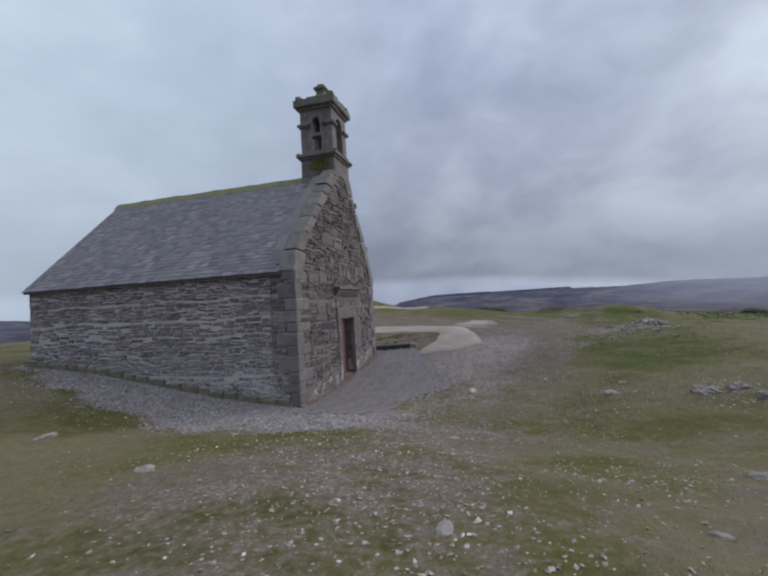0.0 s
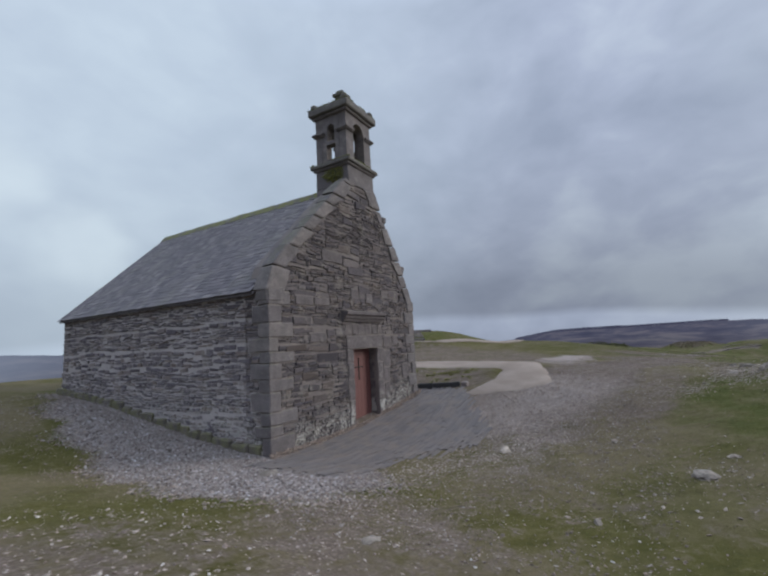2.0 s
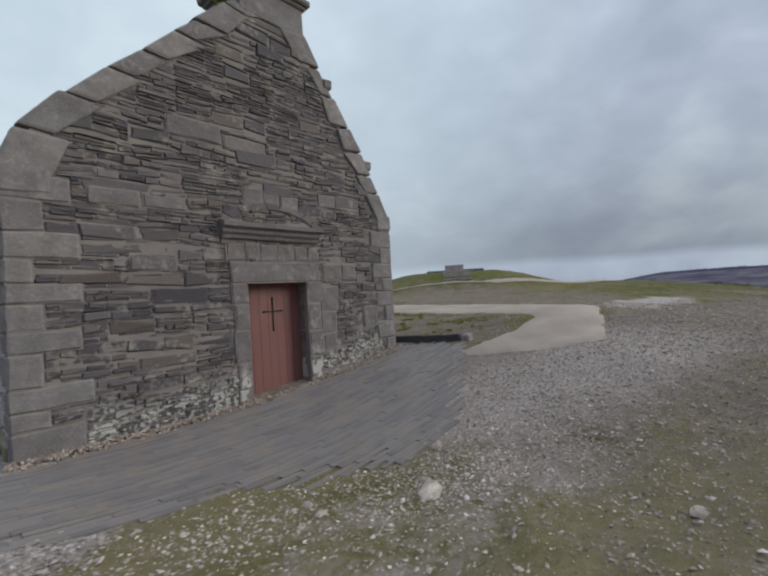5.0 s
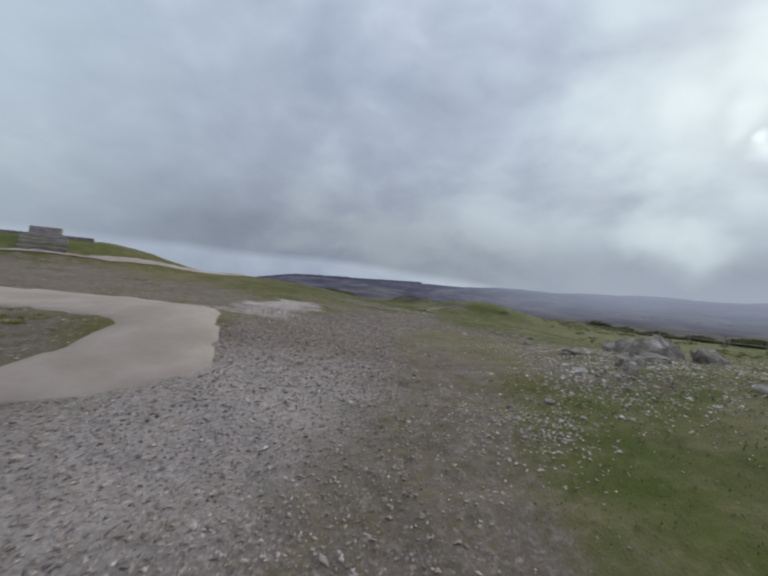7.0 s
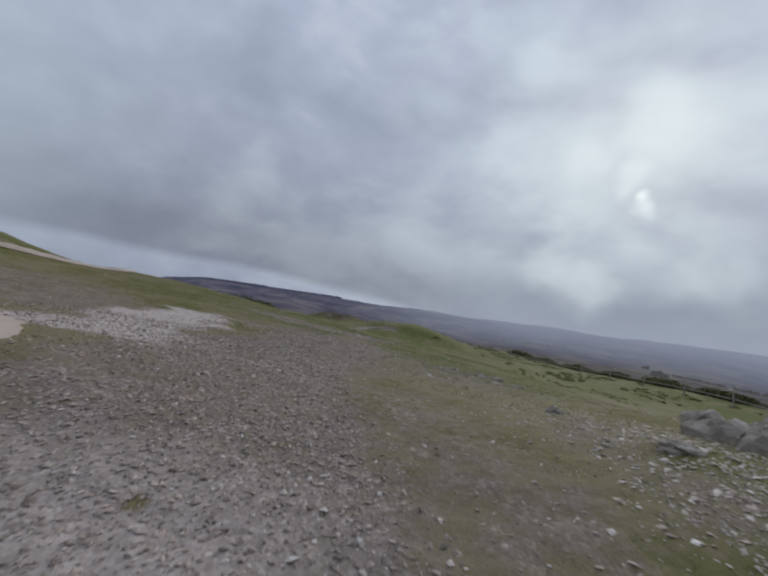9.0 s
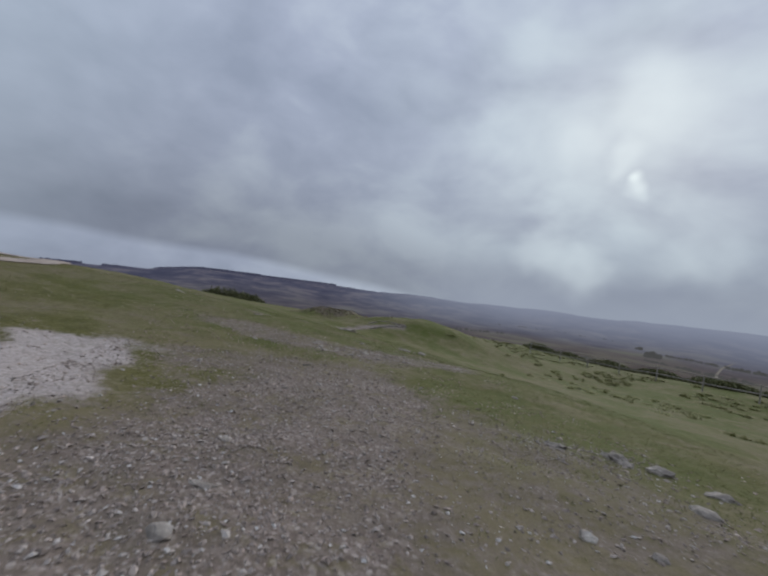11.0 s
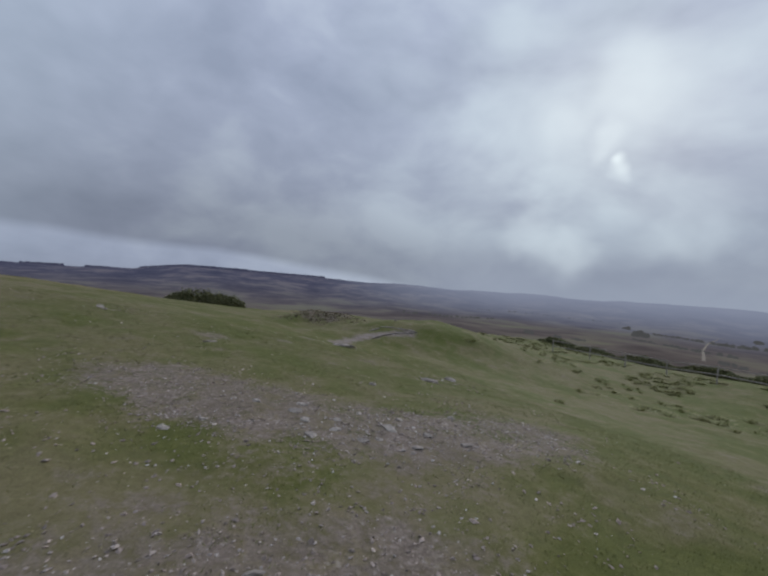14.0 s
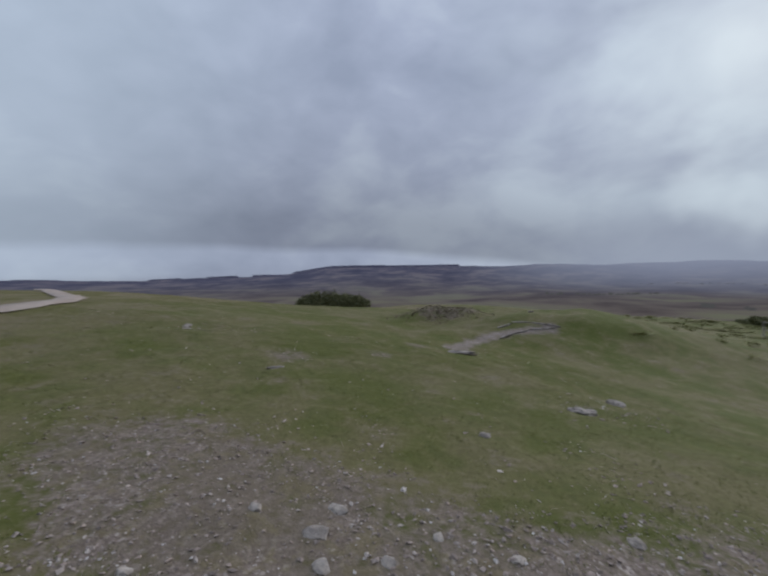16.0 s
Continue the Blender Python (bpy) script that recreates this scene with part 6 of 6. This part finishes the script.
for i, (x, y, h) in enumerate(((45, -31.4, 0.75), (41.5, -32.0, 0.7), (37.5, -32.4, 0.8), (33.5, -32.6, 0.7), (29.5, -32.8, 0.75), (25.5, -33.0, 0.7))):
    shrub(x, y, 2.1, 0.5, h, 10 + i, "low dark gorse hedge on the drop beyond the fence")


# ---- the eroded bank with its bare stone ----
def bank():
    r = random.Random(71)
    for chain in ([(34.2, -12.0), (34.5, -12.7), (34.4, -13.3), (34.15, -13.85), (33.9, -14.2)], [(33.0, -11.8), (33.45, -12.45), (33.75, -13.05), (33.85, -13.6), (33.9, -14.1)]):
        for (ax, ay), (bx, by) in zip(chain, chain[1:]):
            bm = bmesh.new()
            x, y, n = (ax + bx) / 2, (ay + by) / 2, math.hypot(bx - ax, by - ay)
            lump(bm, (0, 0, 0), (n * 0.55, 0.05, 0.045), x * 3.1, 0.8)
            ob = part("rock", bm, ROCK)
            pitch = math.degrees(math.atan2(level(bx, by) - level(ax, ay), n))
            ob.matrix_basis = pose(x, y, level(x, y) + 0.02, 0, -pitch, math.degrees(math.atan2(by - ay, bx - ax)))
            tagged(ob, "thin pale stone edging an eroded hollow in the turf bank", "rock", "rocks in the turf")
    bm = bmesh.new()
    lump(bm, (0, 0, 0), (0.22, 0.5, 0.07), 20.5, 0.8, 3)
    ob = part("rock", bm, ROCK)
    ob.matrix_basis = pose(30.4, -9.95, level(30.4, -9.95), 0, 6, -12)
    tagged(ob, "broad pale flat rock below the eroded bank", "rock", "rocks in the turf")
    bm = bmesh.new()
    lump(bm, (0, 0, 0), (0.07, 0.12, 0.06), 9.5, 0.8)
    ob = part("rock", bm, ROCK)
    ob.matrix_basis = pose(36.2, -13.9, level(36.2, -13.9) + 0.03, 0, 0, 0)
    tagged(ob, "small white stone on top of the turf hump", "rock", "rocks in the turf")
    verts, faces = [], []
    for _ in range(1700):
        x, y = 38.0 + r.gauss(0, 0.7), -10.5 + r.gauss(0, 0.95)
        z, s = level(x, y), r.uniform(0.02, 0.08)
        o = len(verts)
        for _ in range(3):
            verts.append((x + r.uniform(-s, s), y + r.uniform(-s, s), z + r.uniform(-0.02, s * 1.3)))
        faces.append((o, o + 1, o + 2))
    tagged(raw("earth_bank", verts, faces, EARTH), "crumbling brown earth and heather on a small turf hump", "earth bank", kind="stuff")


bank()


def tussocks():
    """Coarse grass clumps along the slope by the fence."""
    r = random.Random(81)
    verts, faces = [], []
    for _ in range(900):
        x, y = r.uniform(18, 50), -26.6 + r.gauss(0, 3.4)
        if y < -31.5 or noise.noise(Vector((x * 0.3, y * 0.3, 6))) < -0.05:
            continue
        z, size = level(x, y), r.uniform(0.12, 0.42)
        for _ in range(60):
            a, q = r.uniform(0, 6.3), size * r.random() ** 0.5
            bx, by = x + q * math.cos(a), y + q * math.sin(a)
            h, lean = r.uniform(0.04, 0.12) * (1.3 - 0.8 * q / size), 0.5 * q + 0.04
            w = r.uniform(0.015, 0.035)
            o = len(verts)
            verts += [(bx - w * math.sin(a), by + w * math.cos(a), z - 0.03), (bx + w * math.sin(a), by - w * math.cos(a), z - 0.03), (bx + lean * math.cos(a), by + lean * math.sin(a), z + h)]
            faces.append((o, o + 1, o + 2))
    tagged(raw("tussocks", verts, faces, TUSSOCK), "low tussocks of coarse green-brown grass on the slope", "tussocks", kind="stuff")


tussocks()


# ---- pale rubble broken out of the turf: x, y, reach in x, reach in y, stones, largest ----
CHAPEL_SCREE = [
    (7.9, -8.8, 0.8, 0.6, 620, 0.06), (6.9, -8.3, 0.55, 0.4, 240, 0.05), (6.15, -7.4, 0.3, 0.2, 130, 0.045), (7.9, -10.2, 0.8, 0.5, 280, 0.065), (6.8, -9.4, 0.7, 0.5, 200, 0.055), (9.6, -9.0, 0.8, 0.5, 140, 0.05),
    (6.3, -6.9, 0.5, 0.3, 110, 0.04), (-0.4, -8.7, 0.7, 0.4, 160, 0.07), (0.6, -7.0, 0.6, 0.4, 90, 0.05), (2.9, -3.9, 0.9, 0.4, 480, 0.05), (1.2, -2.9, 0.8, 0.35, 340, 0.05), (3.7, -4.3, 0.8, 0.6, 340, 0.04), (-1.8, -3.3, 1.2, 0.5, 200, 0.045),
    (-5.6, -3.6, 1.2, 0.9, 300, 0.05), (-4.6, -6.0, 0.7, 0.5, 90, 0.05), (-7.0, -4.6, 0.8, 0.6, 110, 0.05), (-3.6, -1.6, 0.8, 0.9, 160, 0.05),
]
FAR_SCREE = [
    (15.0, -10.5, 0.4, 0.4, 130, 0.06), (15.1, -9.7, 0.3, 0.2, 60, 0.05), (14.0, -9.8, 0.8, 0.6, 110, 0.05), (20.7, -8.7, 0.45, 0.7, 150, 0.06), (20.9, -6.1, 0.3, 0.4, 70, 0.05), (21.2, -10.6, 0.4, 0.6, 80, 0.05),
    (26.0, -11.8, 0.5, 0.5, 50, 0.07), (16.0, -6.4, 1.4, 0.6, 110, 0.05), (12.5, -6.3, 1.6, 0.8, 150, 0.05), (29.0, -3.2, 0.5, 0.25, 60, 0.06), (31.0, -10.2, 0.6, 0.5, 40, 0.06),
]


def scree():
    r = random.Random(83)
    shapes = [tetra_stone(r) for _ in range(24)]
    pale, brown = ([], []), ([], [])
    for cx, cy, rx, ry, count, most in CHAPEL_SCREE + FAR_SCREE:
        verts, faces = pale if cx < 11 else brown
        spots = np.array([(cx + r.gauss(0, rx), cy + r.gauss(0, ry)) for _ in range(count * 3)])
        heights = land(spots[:, 0], spots[:, 1]) + hummocks(spots[:, 0], spots[:, 1])
        for (x, y), z in zip(spots.tolist(), heights.tolist()):
            if inside(x, y, APRON) or inside(x, y, PATCH):
                continue
            s = 0.008 + (most * 0.43 - 0.008) * r.random() ** 3.5
            m = Matrix.LocRotScale((x, y, z + s * 0.2), Euler((r.uniform(-0.4, 0.4), r.uniform(-0.4, 0.4), r.uniform(0, 6.3))), (s * r.uniform(1.0, 2.0), s * r.uniform(0.8, 1.3), s * r.uniform(0.5, 0.9)))
            vs, fs = shapes[r.randrange(24)]
            o = len(verts)
            verts += [tuple(m @ Vector(v)) for v in vs]
            faces += [tuple(o + i for i in f) for f in fs]
    tagged(raw("rubble", *pale, QUARTZ), "pale lichened stones broken out of the turf", "rubble", kind="stuff")
    tagged(raw("rubble", *brown, PEBBLE), "grey-brown stones broken out of the worn turf", "rubble", kind="stuff")


scree()


# ---- pieces of walls, roof and paving ----
facade_stones()
side_stones()
lay(slate_pieces, roof_deck, "slate", slate_unit, SLATE, 300)
lay(slab_pieces, apron, "slab", slab_unit, PAVING, 300)
